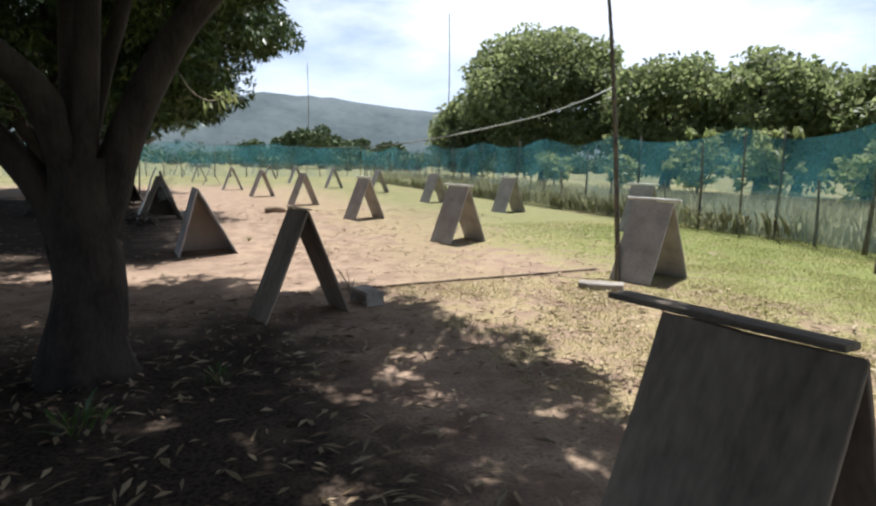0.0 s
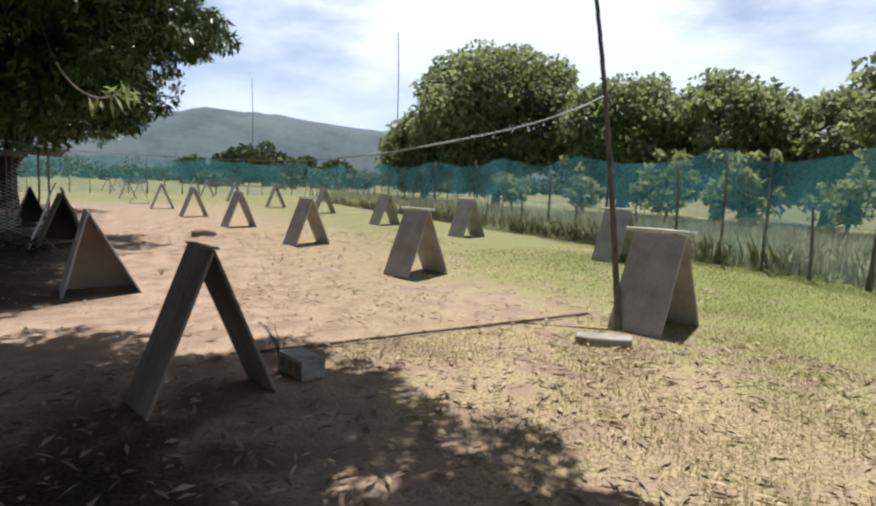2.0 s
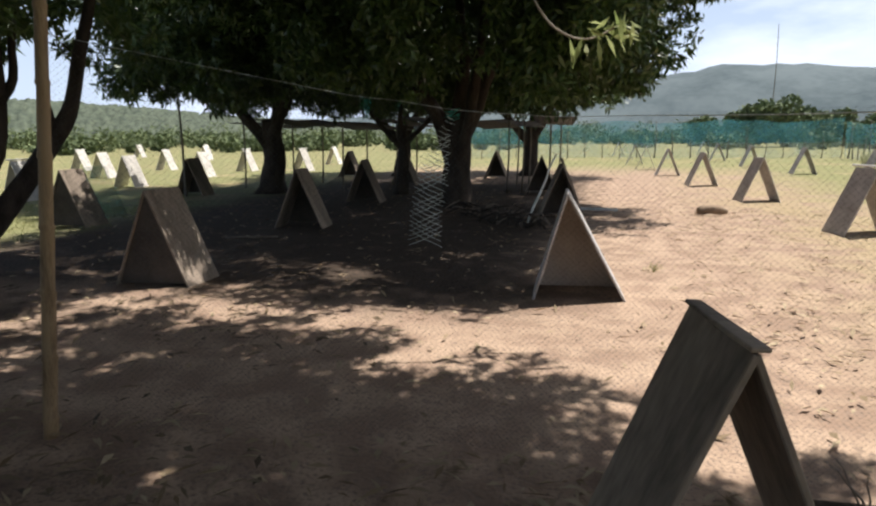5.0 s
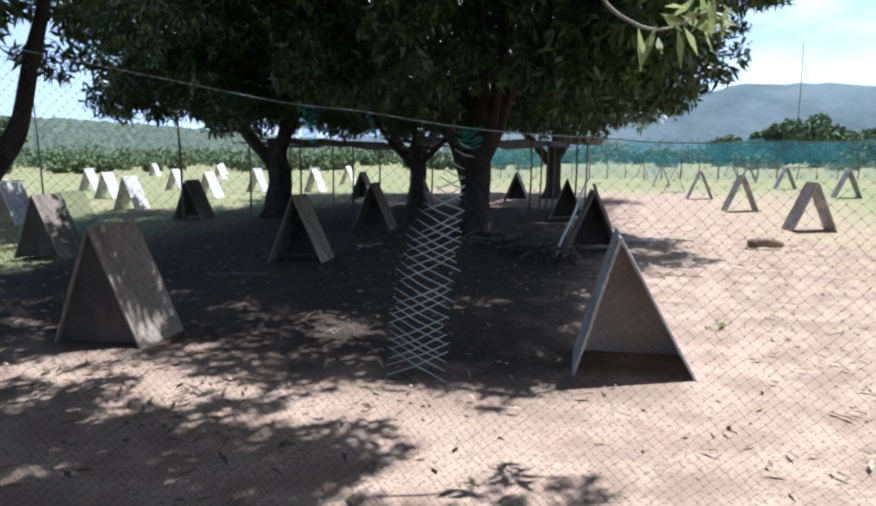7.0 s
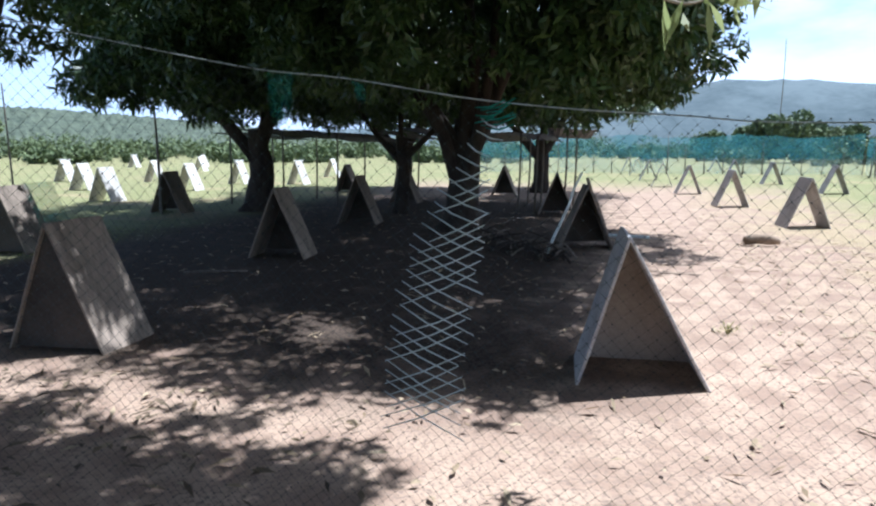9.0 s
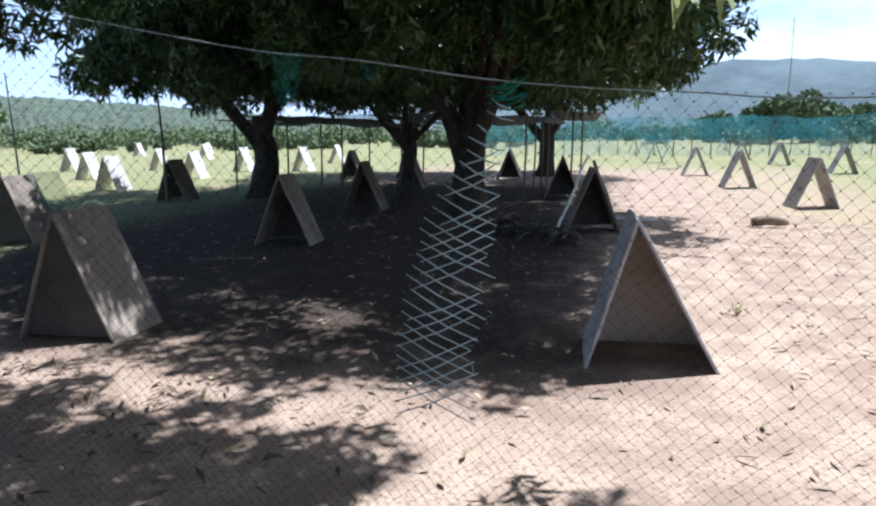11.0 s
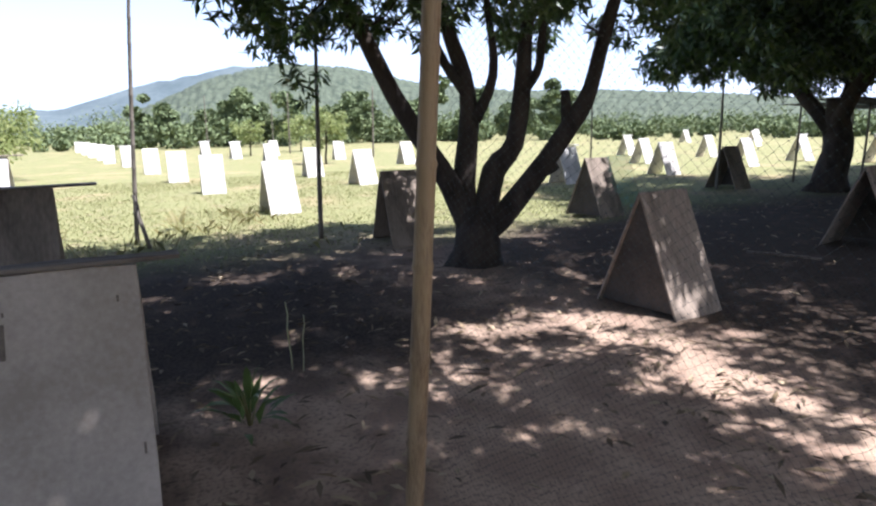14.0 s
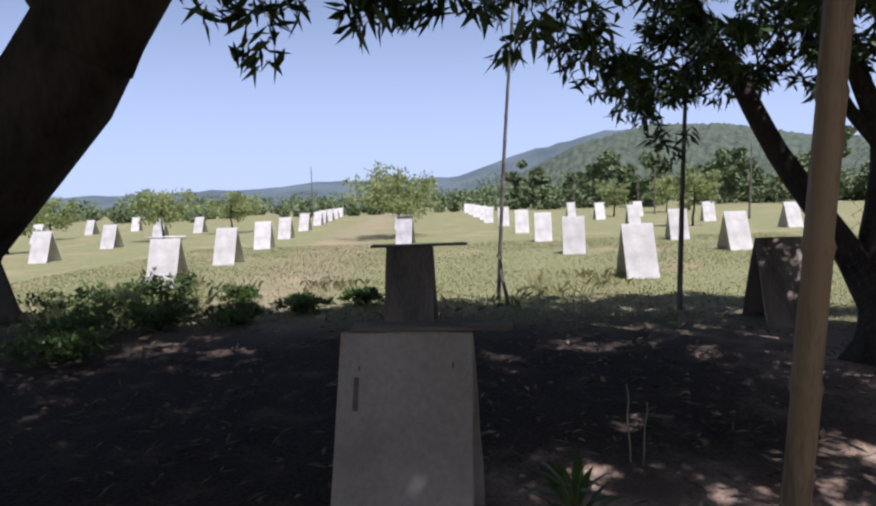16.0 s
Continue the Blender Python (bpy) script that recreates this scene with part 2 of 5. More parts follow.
def ground_material():
    m = bpy.data.materials.new("trodden_farm_ground")
    m.use_nodes = True
    n, l = m.node_tree.nodes, m.node_tree.links
    b = n["Principled BSDF"]
    b.inputs["Roughness"].default_value, b.inputs["Specular IOR Level"].default_value = 0.95, 0.1
    co = n.new("ShaderNodeTexCoord").outputs["Object"]
    sep = n.new("ShaderNodeSeparateXYZ")
    l.new(co, sep.inputs[0])

    def noise_at(scale, detail=5):
        t = n.new("ShaderNodeTexNoise")
        t.inputs["Scale"].default_value, t.inputs["Detail"].default_value = scale, detail
        l.new(co, t.inputs["Vector"])
        return t.outputs[0]

    def ramp(v, lo, hi, a=0.0, z=1.0):
        r = n.new("ShaderNodeMapRange")
        r.interpolation_type = "SMOOTHSTEP"
        for k, x in (("From Min", lo), ("From Max", hi), ("To Min", a), ("To Max", z)):
            r.inputs[k].default_value = x
        l.new(v, r.inputs["Value"])
        return r.outputs[0]

    def op(kind, a, c):
        t = n.new("ShaderNodeMath")
        t.operation = kind
        for s, v in zip(t.inputs, (a, c)):
            if isinstance(v, (int, float)):
                s.default_value = v
            else:
                l.new(v, s)
        return t.outputs[0]

    def blend(f, a, c):
        t = n.new("ShaderNodeMix")
        t.data_type = "RGBA"
        l.new(f, t.inputs["Factor"])
        for s, v in ((t.inputs["A"], a), (t.inputs["B"], c)):
            if isinstance(v, tuple):
                s.default_value = (*v, 1)
            else:
                l.new(v, s)
        return t.outputs["Result"]

    patch, mid, fine = noise_at(0.45), noise_at(2.6), noise_at(38, 6)
    soil = blend(ramp(mid, 0.35, 0.65), (0.30, 0.208, 0.148), (0.45, 0.328, 0.232))
    soil = blend(ramp(fine, 0.30, 0.55), (0.25, 0.185, 0.14), soil)
    straw = blend(ramp(fine, 0.38, 0.6), (0.22, 0.175, 0.095), (0.42, 0.335, 0.19))
    green = blend(ramp(fine, 0.36, 0.62), (0.135, 0.14, 0.055), (0.29, 0.285, 0.135))
    x, y = sep.outputs[0], sep.outputs[1]
    east = ramp(op("ADD", x, op("MULTIPLY", patch, 3.0)), 6.5, 10.5)          # greener towards the fence
    front = op("MULTIPLY", ramp(op("ADD", x, op("MULTIPLY", mid, 1.2)), 2.6, 3.8), ramp(y, 6.75, 6.35))
    west = op("MULTIPLY", ramp(op("ADD", x, op("MULTIPLY", patch, 3.0)), -5.5, -8.5), 1.0)
    north = ramp(op("ADD", y, op("MULTIPLY", patch, 8.0)), 33, 44)
    dry = op("MULTIPLY", ramp(op("ADD", op("MULTIPLY", patch, 0.6), op("MULTIPLY", mid, 0.5)), 0.42, 0.62), ramp(x, 2.0, 5.0))
    c = blend(op("MULTIPLY", dry, 0.8), soil, straw)
    c = blend(op("MULTIPLY", front, ramp(mid, 0.40, 0.58)), c, straw)
    # Noise-edged mask that puts tree shade into the ground colour.
    painted_shade = op("MULTIPLY", ramp(op("ADD", x, op("MULTIPLY", mid, 1.4)), 2.6, 1.4), ramp(op("ADD", y, op("MULTIPLY", mid, 2.0)), 7.4, 5.6))
    painted_shade = op("MAXIMUM", painted_shade, op("MULTIPLY", ramp(op("ADD", x, op("MULTIPLY", mid, 1.5)), -2.2, -3.6), ramp(op("ADD", y, op("MULTIPLY", mid, 2.0)), 10.5, 8.0)))
    painted_shade = op("MULTIPLY", painted_shade, ramp(op("ADD", x, patch), -10.5, -8.0))
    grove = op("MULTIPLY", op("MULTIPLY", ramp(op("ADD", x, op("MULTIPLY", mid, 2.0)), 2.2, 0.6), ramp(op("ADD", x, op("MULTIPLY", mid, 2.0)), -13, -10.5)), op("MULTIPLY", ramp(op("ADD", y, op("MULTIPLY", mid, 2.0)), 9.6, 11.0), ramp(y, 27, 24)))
    painted_shade = op("MAXIMUM", painted_shade, op("MULTIPLY", grove, 0.96))
    earth = blend(ramp(fine, 0.34, 0.6), (0.026, 0.020, 0.015), (0.07, 0.052, 0.039))       # soil darkened to stand for the shade below the mango trees
    c = blend(op("MULTIPLY", painted_shade, ramp(mid, 0.2, 0.5, 0.7, 1.0)), c, earth)
    lush = op("MAXIMUM", op("MAXIMUM", east, west), north)
    c = blend(op("MULTIPLY", lush, ramp(mid, 0.22, 0.5, 0.35, 1.0)), c, green)
    c = blend(op("MULTIPLY", op("MULTIPLY", lush, ramp(patch, 0.52, 0.66)), 0.7), c, straw)
    lane = op("ABSOLUTE", op("SUBTRACT", op("MULTIPLY", x, 0.13), op("SUBTRACT", y, 2.9)), 0.0)          # worn lane between the pale huts
    lane = op("MULTIPLY", ramp(op("ADD", lane, mid), 2.5, 1.1), ramp(x, -6.5, -8.5))
    c = blend(op("MULTIPLY", lane, 0.35), c, soil)
    vivid = blend(ramp(fine, 0.36, 0.62), (0.10, 0.135, 0.025), (0.27, 0.31, 0.08))
    c = blend(op("MULTIPLY", op("MULTIPLY", ramp(op("ADD", x, op("MULTIPLY", mid, 3.0)), 6.0, 9.0), ramp(y, 16, 8)), ramp(mid, 0.3, 0.6, 0.2, 0.6)), c, vivid)
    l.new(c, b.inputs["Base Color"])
    bp = n.new("ShaderNodeBump")
    bp.inputs["Strength"].default_value, bp.inputs["Distance"].default_value = 0.3, 0.03
    l.new(op("ADD", fine, mid), bp.inputs["Height"])
    l.new(bp.outputs[0], b.inputs["Normal"])
    return m


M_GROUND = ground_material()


# ---- mesh helpers ----
def mesh_from(name, verts, faces, mat, smooth=False):
    me = bpy.data.meshes.new(name)
    me.from_pydata([tuple(v) for v in verts] if not isinstance(verts, list) else verts, [], faces)
    me.materials.append(mat)
    if smooth:
        me.polygons.foreach_set("use_smooth", [True] * len(me.polygons))
    me.update()
    return me


def mesh_np(name, verts, quads, mat):
    """A mesh of quads from numpy arrays."""
    me = bpy.data.meshes.new(name)
    me.vertices.add(len(verts))
    me.vertices.foreach_set("co", np.asarray(verts, np.float32).ravel())
    k = quads.shape[1]
    me.loops.add(quads.size)
    me.loops.foreach_set("vertex_index", quads.astype(np.int32).ravel())
    me.polygons.add(len(quads))
    me.polygons.foreach_set("loop_start", np.arange(0, quads.size, k, dtype=np.int32))
    me.materials.append(mat)
    me.update(calc_edges=True)
    return me


def part(name, bm, mat, parent, label="", m=None):
    """Links a bmesh as one mesh object under a thing or a part."""
    me = bpy.data.meshes.new(name)
    bm.to_mesh(me)
    bm.free()
    me.materials.append(mat)
    ob = new(name, me)
    ob.parent = parent
    if m is not None:
        ob.matrix_basis = m
    return tagged(ob, label) if label else ob


def put_part(name, me, parent, label="", m=None):
    ob = new(name, me)
    ob.parent = parent
    if m is not None:
        ob.matrix_basis = m
    return tagged(ob, label) if label else ob


def empty(name, m, label, category, group="", kind=""):
    ob = new(name)
    ob.matrix_basis = m
    return tagged(ob, label, category, group, kind)


def slab_bm(sx, sy, sz, bevel=0.004, cuts=0, rough=0.0, seed=1):
    """A thin board centred on its base; rough: how far its edges wander."""
    bm = bmesh.new()
    bmesh.ops.create_cube(bm, size=1, matrix=Matrix.Translation((0, 0, sz / 2)) @ Matrix.Diagonal((sx, sy, sz, 1)))
    if cuts:
        bmesh.ops.subdivide_edges(bm, edges=bm.edges[:], cuts=cuts, use_grid_fill=True)
    if rough:
        for v in bm.verts:
            p = v.co * 6 + Vector((seed * 3.1, seed * 1.7, 0))
            v.co += Vector((noise.noise(p) * rough * 0.5, noise.noise(p + Vector((9, 0, 0))) * rough, noise.noise(p + Vector((0, 9, 0))) * rough))
    if bevel:
        es = [e for e in bm.edges if len(e.link_faces) == 2 and e.calc_face_angle() > 0.8]
        bmesh.ops.bevel(bm, geom=es, offset=bevel, segments=1, affect="EDGES")
    return bm


def tube(points, radii, sides=8, wobble=0.0, seed=0, close=True):
    """A tapered tube along points: vertices and faces."""
    pts = [Vector(p) for p in points]
    verts, faces = [], []
    ref = Vector((0.31, 0.95, 0.05))
    for i, p in enumerate(pts):
        d = (pts[min(i + 1, len(pts) - 1)] - pts[max(i - 1, 0)]).normalized()
        u = d.cross(ref)
        if u.length < 0.05:
            u = d.cross(Vector((1, 0, 0)))
        u.normalize()
        w = d.cross(u)
        for k in range(sides):
            a = 2 * math.pi * k / sides
            r = radii[i]
            if wobble:
                r *= 1 + wobble * noise.noise(Vector((math.cos(a) * 1.3 + seed, math.sin(a) * 1.3, i * 0.45 + seed)))
            verts.append(tuple(p + (u * math.cos(a) + w * math.sin(a)) * r))
    for i in range(len(pts) - 1):
        for k in range(sides):
            a, b2 = i * sides + k, i * sides + (k + 1) % sides
            faces.append((a, b2, b2 + sides, a + sides))
    if close:
        faces.append(tuple(range(sides))[::-1])
        faces.append(tuple(range((len(pts) - 1) * sides, len(pts) * sides)))
    return verts, faces


def curve_pts(pts, n=6):
    """Catmull-Rom through the points."""
    p = [Vector(q) for q in pts]
    p = [p[0] * 2 - p[1]] + p + [p[-1] * 2 - p[-2]]
    out = []
    for i in range(1, len(p) - 2):
        for k in range(n):
            t = k / n
            a, b2, c, d = p[i - 1:i + 3]
            out.append(0.5 * ((2 * b2) + (c - a) * t + (2 * a - 5 * b2 + 4 * c - d) * t * t + (3 * b2 - a - 3 * c + d) * t ** 3))
    out.append(p[-2])
    return out


def leaves(name, centres, normals, length, width, mat, seed, droop=0.55, fold=0.25):
    """Many small folded leaves, one at each centre, pointing mostly outwards and down."""
    r = np.random.default_rng(seed)
    n = len(centres)
    d = normals * 0.8 + r.normal(size=(n, 3)) * 0.55
    d[:, 2] -= droop
    d /= np.linalg.norm(d, axis=1)[:, None]
    s = np.cross(d, r.normal(size=(n, 3)))
    s /= np.linalg.norm(s, axis=1)[:, None]
    up = np.cross(s, d)
    L = (length * r.uniform(0.65, 1.25, n))[:, None]
    W = (width * r.uniform(0.7, 1.2, n))[:, None]
    base = centres - d * L * 0.5
    mid = centres - d * L * 0.05
    v = np.stack([base, mid + s * W + up * W * fold, centres + d * L * 0.5 - up * L * 0.08, mid - s * W + up * W * fold], axis=1).reshape(-1, 3)
    return mesh_np(name, v, np.arange(n * 4).reshape(-1, 4), mat)


def crown_points(clumps, per, seed, fill=0.35):
    """Leaf places over clumps (x, y, z, rx, ry, rz), mostly near each clump's skin."""
    r = np.random.default_rng(seed)
    cs, ns = [], []
    for x, y, z, rx, ry, rz in clumps:
        k = max(6, int(per * rx * rz))
        d = r.normal(size=(k, 3))
        d /= np.linalg.norm(d, axis=1)[:, None]
        q = np.where(r.random(k) < fill, r.uniform(0.2, 0.8, k), r.uniform(0.8, 1.12, k))[:, None]
        cs.append(np.array((x, y, z)) + d * q * np.array((rx, ry, rz)))
        ns.append(d)
    return np.concatenate(cs), np.concatenate(ns)


def clumps_on(cx, cy, cz, rx, ry, rz, count, size, seed, zmin=None, inner=0.55):
    """Clumps scattered through an ellipsoid, thickest near its skin."""
    r = np.random.default_rng(seed)
    out = []
    while len(out) < count:
        d = r.normal(size=3)
        d /= np.linalg.norm(d)
        q = r.uniform(inner, 1.0)
        p = np.array((cx, cy, cz)) + d * q * np.array((rx, ry, rz))
        if zmin is not None and p[2] < zmin:
            continue
        s = size * r.uniform(0.65, 1.3)
        out.append((*p, s, s, s * r.uniform(0.6, 0.85)))
    return out


def canopy(x0, y0, x1, y1, z0, z1, count, size, seed):
    """Clumps spread through a wide, flat stretch of leaf roof with rounded corners."""
    r = np.random.default_rng(seed)
    out = []
    while len(out) < count:
        u, w = r.uniform(-1, 1, 2)
        if abs(u) ** 6 + abs(w) ** 6 > 1.05:
            continue
        s = size * r.uniform(0.7, 1.2)
        out.append(((x0 + x1) / 2 + u * (x1 - x0) / 2, (y0 + y1) / 2 + w * (y1 - y0) / 2, r.uniform(z0, z1), s, s, s * 0.65))
    return out


def sprays(clumps, count, size, seed):
    """Small leaf sprays scattered through larger clumps; count for each cubic metre or so."""
    r = np.random.default_rng(seed)
    out = []
    for x, y, z, rx, ry, rz in clumps:
        for _ in range(max(3, int(count * rx * ry * 4))):
            d = r.normal(size=3)
            d /= np.linalg.norm(d)
            q = r.uniform(0.45, 1.05)
            s = size * r.uniform(0.8, 1.25)
            out.append((x + d[0] * q * rx, y + d[1] * q * ry, z + d[2] * q * rz, s, s, s * 0.7))
    return out


def pole_mesh(name, h, r0, r1, mat, lean=(0, 0), nodes=True, sides=8, step=0.33):
    """A bamboo or wooden pole with swollen nodes and a slight bow."""
    pts, rad = [], []
    k = max(4, int(h / step))
    for i in range(k + 1):
        t = i / k
        bow = math.sin(t * math.pi) * 0.012 * h
        z = h * t
        r = r0 + (r1 - r0) * t
        x, y = lean[0] * t + bow, lean[1] * t - bow * 0.5
        if nodes and 0 < i < k:
            for dz, f in ((-0.02, 1.0), (0.0, 1.16), (0.02, 1.0)):
                pts.append((x, y, z + dz)); rad.append(r * f)
        else:
            pts.append((x, y, z)); rad.append(r)
    v, f = tube(pts, rad, sides)
    return mesh_from(name, v, f, mat, True)


# ---- ground ----
def build_ground():
    """One sheet, finely cut and gently uneven near the walk, reaching far out."""
    ax = np.concatenate([[-3000, -1200, -500, -200, -110], np.linspace(-80, -14, 34), np.linspace(-13.5, 14, 111), np.linspace(15, 60, 24), [110, 250, 600, 1400, 3000]])
    ay = np.concatenate([[-3000, -1000, -300, -90, -40], np.linspace(-30, -4, 14), np.linspace(-3.5, 22, 103), np.linspace(23, 80, 30), [120, 250, 600, 1400, 3000]])
    v = []
    for yy in ay:
        for xx in ax:
            near = max(0.0, 1 - max(abs(xx), abs(yy - 10)) / 60)
            z = near * (0.035 * noise.noise(Vector((xx * 0.5, yy * 0.5, 0))) + 0.02 * noise.noise(Vector((xx * 1.9, yy * 1.9, 4))))
            v.append((xx, yy, z - 0.01))
    w = len(ax)
    f = [(j * w + i, j * w + i + 1, (j + 1) * w + i + 1, (j + 1) * w + i) for j in range(len(ay) - 1) for i in range(w - 1)]
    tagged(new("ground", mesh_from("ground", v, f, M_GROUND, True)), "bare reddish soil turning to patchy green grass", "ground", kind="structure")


def build_hills():
    """Hazy wooded ridges round the horizon; height by compass bearing, clockwise from +y."""
    keys = [(-180, 14), (-130, 16), (-112, 20), (-100, 26), (-92, 28), (-86, 52), (-79, 70), (-72, 68), (-62, 52), (-50, 30), (-40, 22), (-25, 22), (-8, 40), (4, 58), (9, 72), (14, 69), (20, 60), (28, 52), (40, 50), (70, 40), (120, 20), (180, 14)]
    v, f = [], []
    n = 360
    R = (560, 640, 720, 900)
    for i in range(n + 1):
        a = -180 + 360 * i / n
        h = np.interp(a, [k[0] for k in keys], [k[1] for k in keys])
        h += 5 * noise.noise(Vector((a * 0.12, 0, 3))) + 2.2 * noise.noise(Vector((a * 0.9, 1, 3))) + 1.2 * noise.noise(Vector((a * 3.1, 1, 3)))
        for R1, q in zip(R, (-0.05, 0.55, 1.0, 0.9)):
            v.append((R1 * math.sin(radians(a)), R1 * math.cos(radians(a)), h * q + (3.5 * noise.noise(Vector((a * 2.3, q * 7, 1))) if 0 < q < 0.9 else 0)))
    for i in range(n):
        for k in range(3):
            f.append((i * 4 + k, (i + 1) * 4 + k, (i + 1) * 4 + k + 1, i * 4 + k + 1))
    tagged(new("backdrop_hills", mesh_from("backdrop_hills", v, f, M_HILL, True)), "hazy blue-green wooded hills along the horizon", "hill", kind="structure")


def build_wooded_hill():
    """A nearer green hill behind the open field."""
    keys = [(-100, 0), (-92, 2), (-87, 10), (-81, 26), (-75, 34), (-69, 32), (-62, 23), (-54, 19), (-46, 18), (-38, 15), (-30, 11), (-22, 8), (-12, 0)]
    v, f = [], []
    n, rows = 540, 22
    for i in range(n + 1):
        a = -100 + 88 * i / n
        h = float(np.interp(a, [k[0] for k in keys], [k[1] for k in keys]))
        for k in range(rows + 1):
            q = k / rows
            R1 = 200 + 130 * q
            bump = noise.noise(Vector((a * 2.4, q * 16, 8))) + 0.7 * noise.noise(Vector((a * 6.5, q * 40, 3)))
            z = h * math.sin(q * math.pi / 2) ** 1.2 + (1.5 * bump if 0 < k else -4) * min(1.0, h / 6)
            v.append((R1 * math.sin(radians(a)), R1 * math.cos(radians(a)), z))
    w = rows + 1
    for i in range(n):
        for k in range(rows):
            f.append((i * w + k, (i + 1) * w + k, (i + 1) * w + k + 1, i * w + k + 1))
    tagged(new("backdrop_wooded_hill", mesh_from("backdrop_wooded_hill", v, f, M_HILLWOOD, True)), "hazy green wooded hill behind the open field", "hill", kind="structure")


build_ground()
build_hills()
build_wooded_hill()


# ---- huts ----
H, SPREAD, DEPTH, THICK = 1.05, 0.44, 0.62, 0.022
SLANT = math.hypot(H, SPREAD)


def hut_template(mat, bar, board, seed, label, deep=DEPTH, closed=0.0, end=1, skew=0.0):
    """An A-frame shelter: two leaning sheets that meet at a ridge, with a bar or a board along it."""
    hut = empty("a_frame_hut", Matrix(), label, "fowl hut", "A-frame huts in rows")
    for side in (-1, 1):
        run = SPREAD - side * skew          # a ridge off the middle leaves one sheet steeper
        bm = slab_bm(THICK, deep, math.hypot(H, run), 0.004, 3, 0.010, seed + side)
        part("side_panel", bm, mat, hut, "", pose(side * SPREAD, 0, -0.012, 0, -side * math.degrees(math.atan2(run, H)), 0))
    if bar:
        v, f = tube([(0, -DEPTH / 2 - 0.09, H + 0.018), (0, 0, H + 0.024), (0, DEPTH / 2 + 0.10, H + 0.018)], (0.019, 0.019, 0.019), 8)
        put_part("ridge_bar", mesh_from("ridge_bar", v, f, M_PVC, True), hut, "pale round bar along the ridge")
    if 0 < board < 0.6:
        part("ridge_cap", slab_bm(0.055, board, 0.014, 0.004, 2, 0.006, seed), M_PANEL_DARK, hut, "narrow stained strip over the ridge", pose(0.004, 0, H - 0.004, 0, 2, 0))
    elif board:
        bm = slab_bm(0.10 if board < 1 else 0.17, board, 0.022, 0.004, 2, 0.008, seed)
        part("ridge_board", bm, M_BOARD, hut, "grey weathered board on the ridge", pose(0, 0.0 if board < 0.6 else 0.12, H + 0.004, 0, 3, 0))
    # Unless skewed, this sheet stands in for the dark of an open end.
    if closed:
        k = SPREAD / H
        z0, z1, y = closed, H - 0.05, end * (deep / 2 - 0.03)
        w0, w1 = (H - z0) * k - 0.03, 0.02
        k0, k1 = skew * z0 / H, skew * z1 / H
        bm = bmesh.new()
        vs = [bm.verts.new(p) for p in ((-w0 + k0, y, z0), (w0 + k0, y, z0 + 0.02), (w1 + k1, y, z1), (-w1 + k1, y, z1), (-w0 + k0, y + 0.012, z0), (w0 + k0, y + 0.012, z0 + 0.02), (w1 + k1, y + 0.012, z1), (-w1 + k1, y + 0.012, z1))]
        for q in ((0, 1, 2, 3), (7, 6, 5, 4), (0, 4, 5, 1), (1, 5, 6, 2), (2, 6, 7, 3), (3, 7, 4, 0)):
            bm.faces.new([vs[i] for i in q])
        part("end_panel", bm, M_PANEL_WARM if skew else M_END, hut, "sheet across one end; dark ones stand for the shaded inside")
    return hut


plain = hut_template(M_PANEL, False, 0, 1, "grey fibre-cement A-frame fowl hut on bare ground")
barred = hut_template(M_PANEL, True, 0, 5, "grey fibre-cement A-frame fowl hut with a pale ridge bar")
boarded = hut_template(M_PANEL, False, 1.25, 9, "grey A-frame fowl hut with a long board on top")
# The dark panel colour carries the tree shade on these huts.
shaded = hut_template(M_PANEL_DARK, False, 1.25, 11, "A-frame fowl hut darkened for tree shade, with a long board on top")
shade_dark = hut_template(M_PANEL_DARK, False, 0, 13, "A-frame fowl hut under the mango trees, darkened for their shade", DEPTH, 0.04)
dark_ended = hut_template(M_PANEL_DARK, False, 0, 14, "A-frame fowl hut darkened for shade, one end filled with painted shadow", DEPTH, 0.02, -1)
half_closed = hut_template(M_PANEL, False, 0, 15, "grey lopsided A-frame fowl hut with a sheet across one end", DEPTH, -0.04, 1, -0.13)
capped = hut_template(M_PANEL_DARK, False, 0.78, 17, "streaked A-frame fowl hut, darkened for shade, with a short board on top")
pale = hut_template(M_PANEL_PALE, False, 0, 23, "pale A-frame fowl hut on grass")
pale_barred = hut_template(M_PANEL_PALE, True, 0, 27, "pale A-frame fowl hut with a ridge bar")
topped = hut_template(M_PANEL_WARM, False, 0.74, 31, "grey A-frame fowl hut with a narrow plank on top")
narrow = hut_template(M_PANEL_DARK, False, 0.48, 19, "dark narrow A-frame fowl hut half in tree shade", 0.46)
used = set()


def hut_at(kind, x, y, turn=0.0):
    m = pose(x, y, 0, 0, 0, turn)
    if kind not in used:
        used.add(kind)
        kind.matrix_basis = m
        return kind
    return copy_thing(kind, m)


def scatter_turn(x, y):
    return 5 * math.sin(x * 3.7 + y * 1.9)


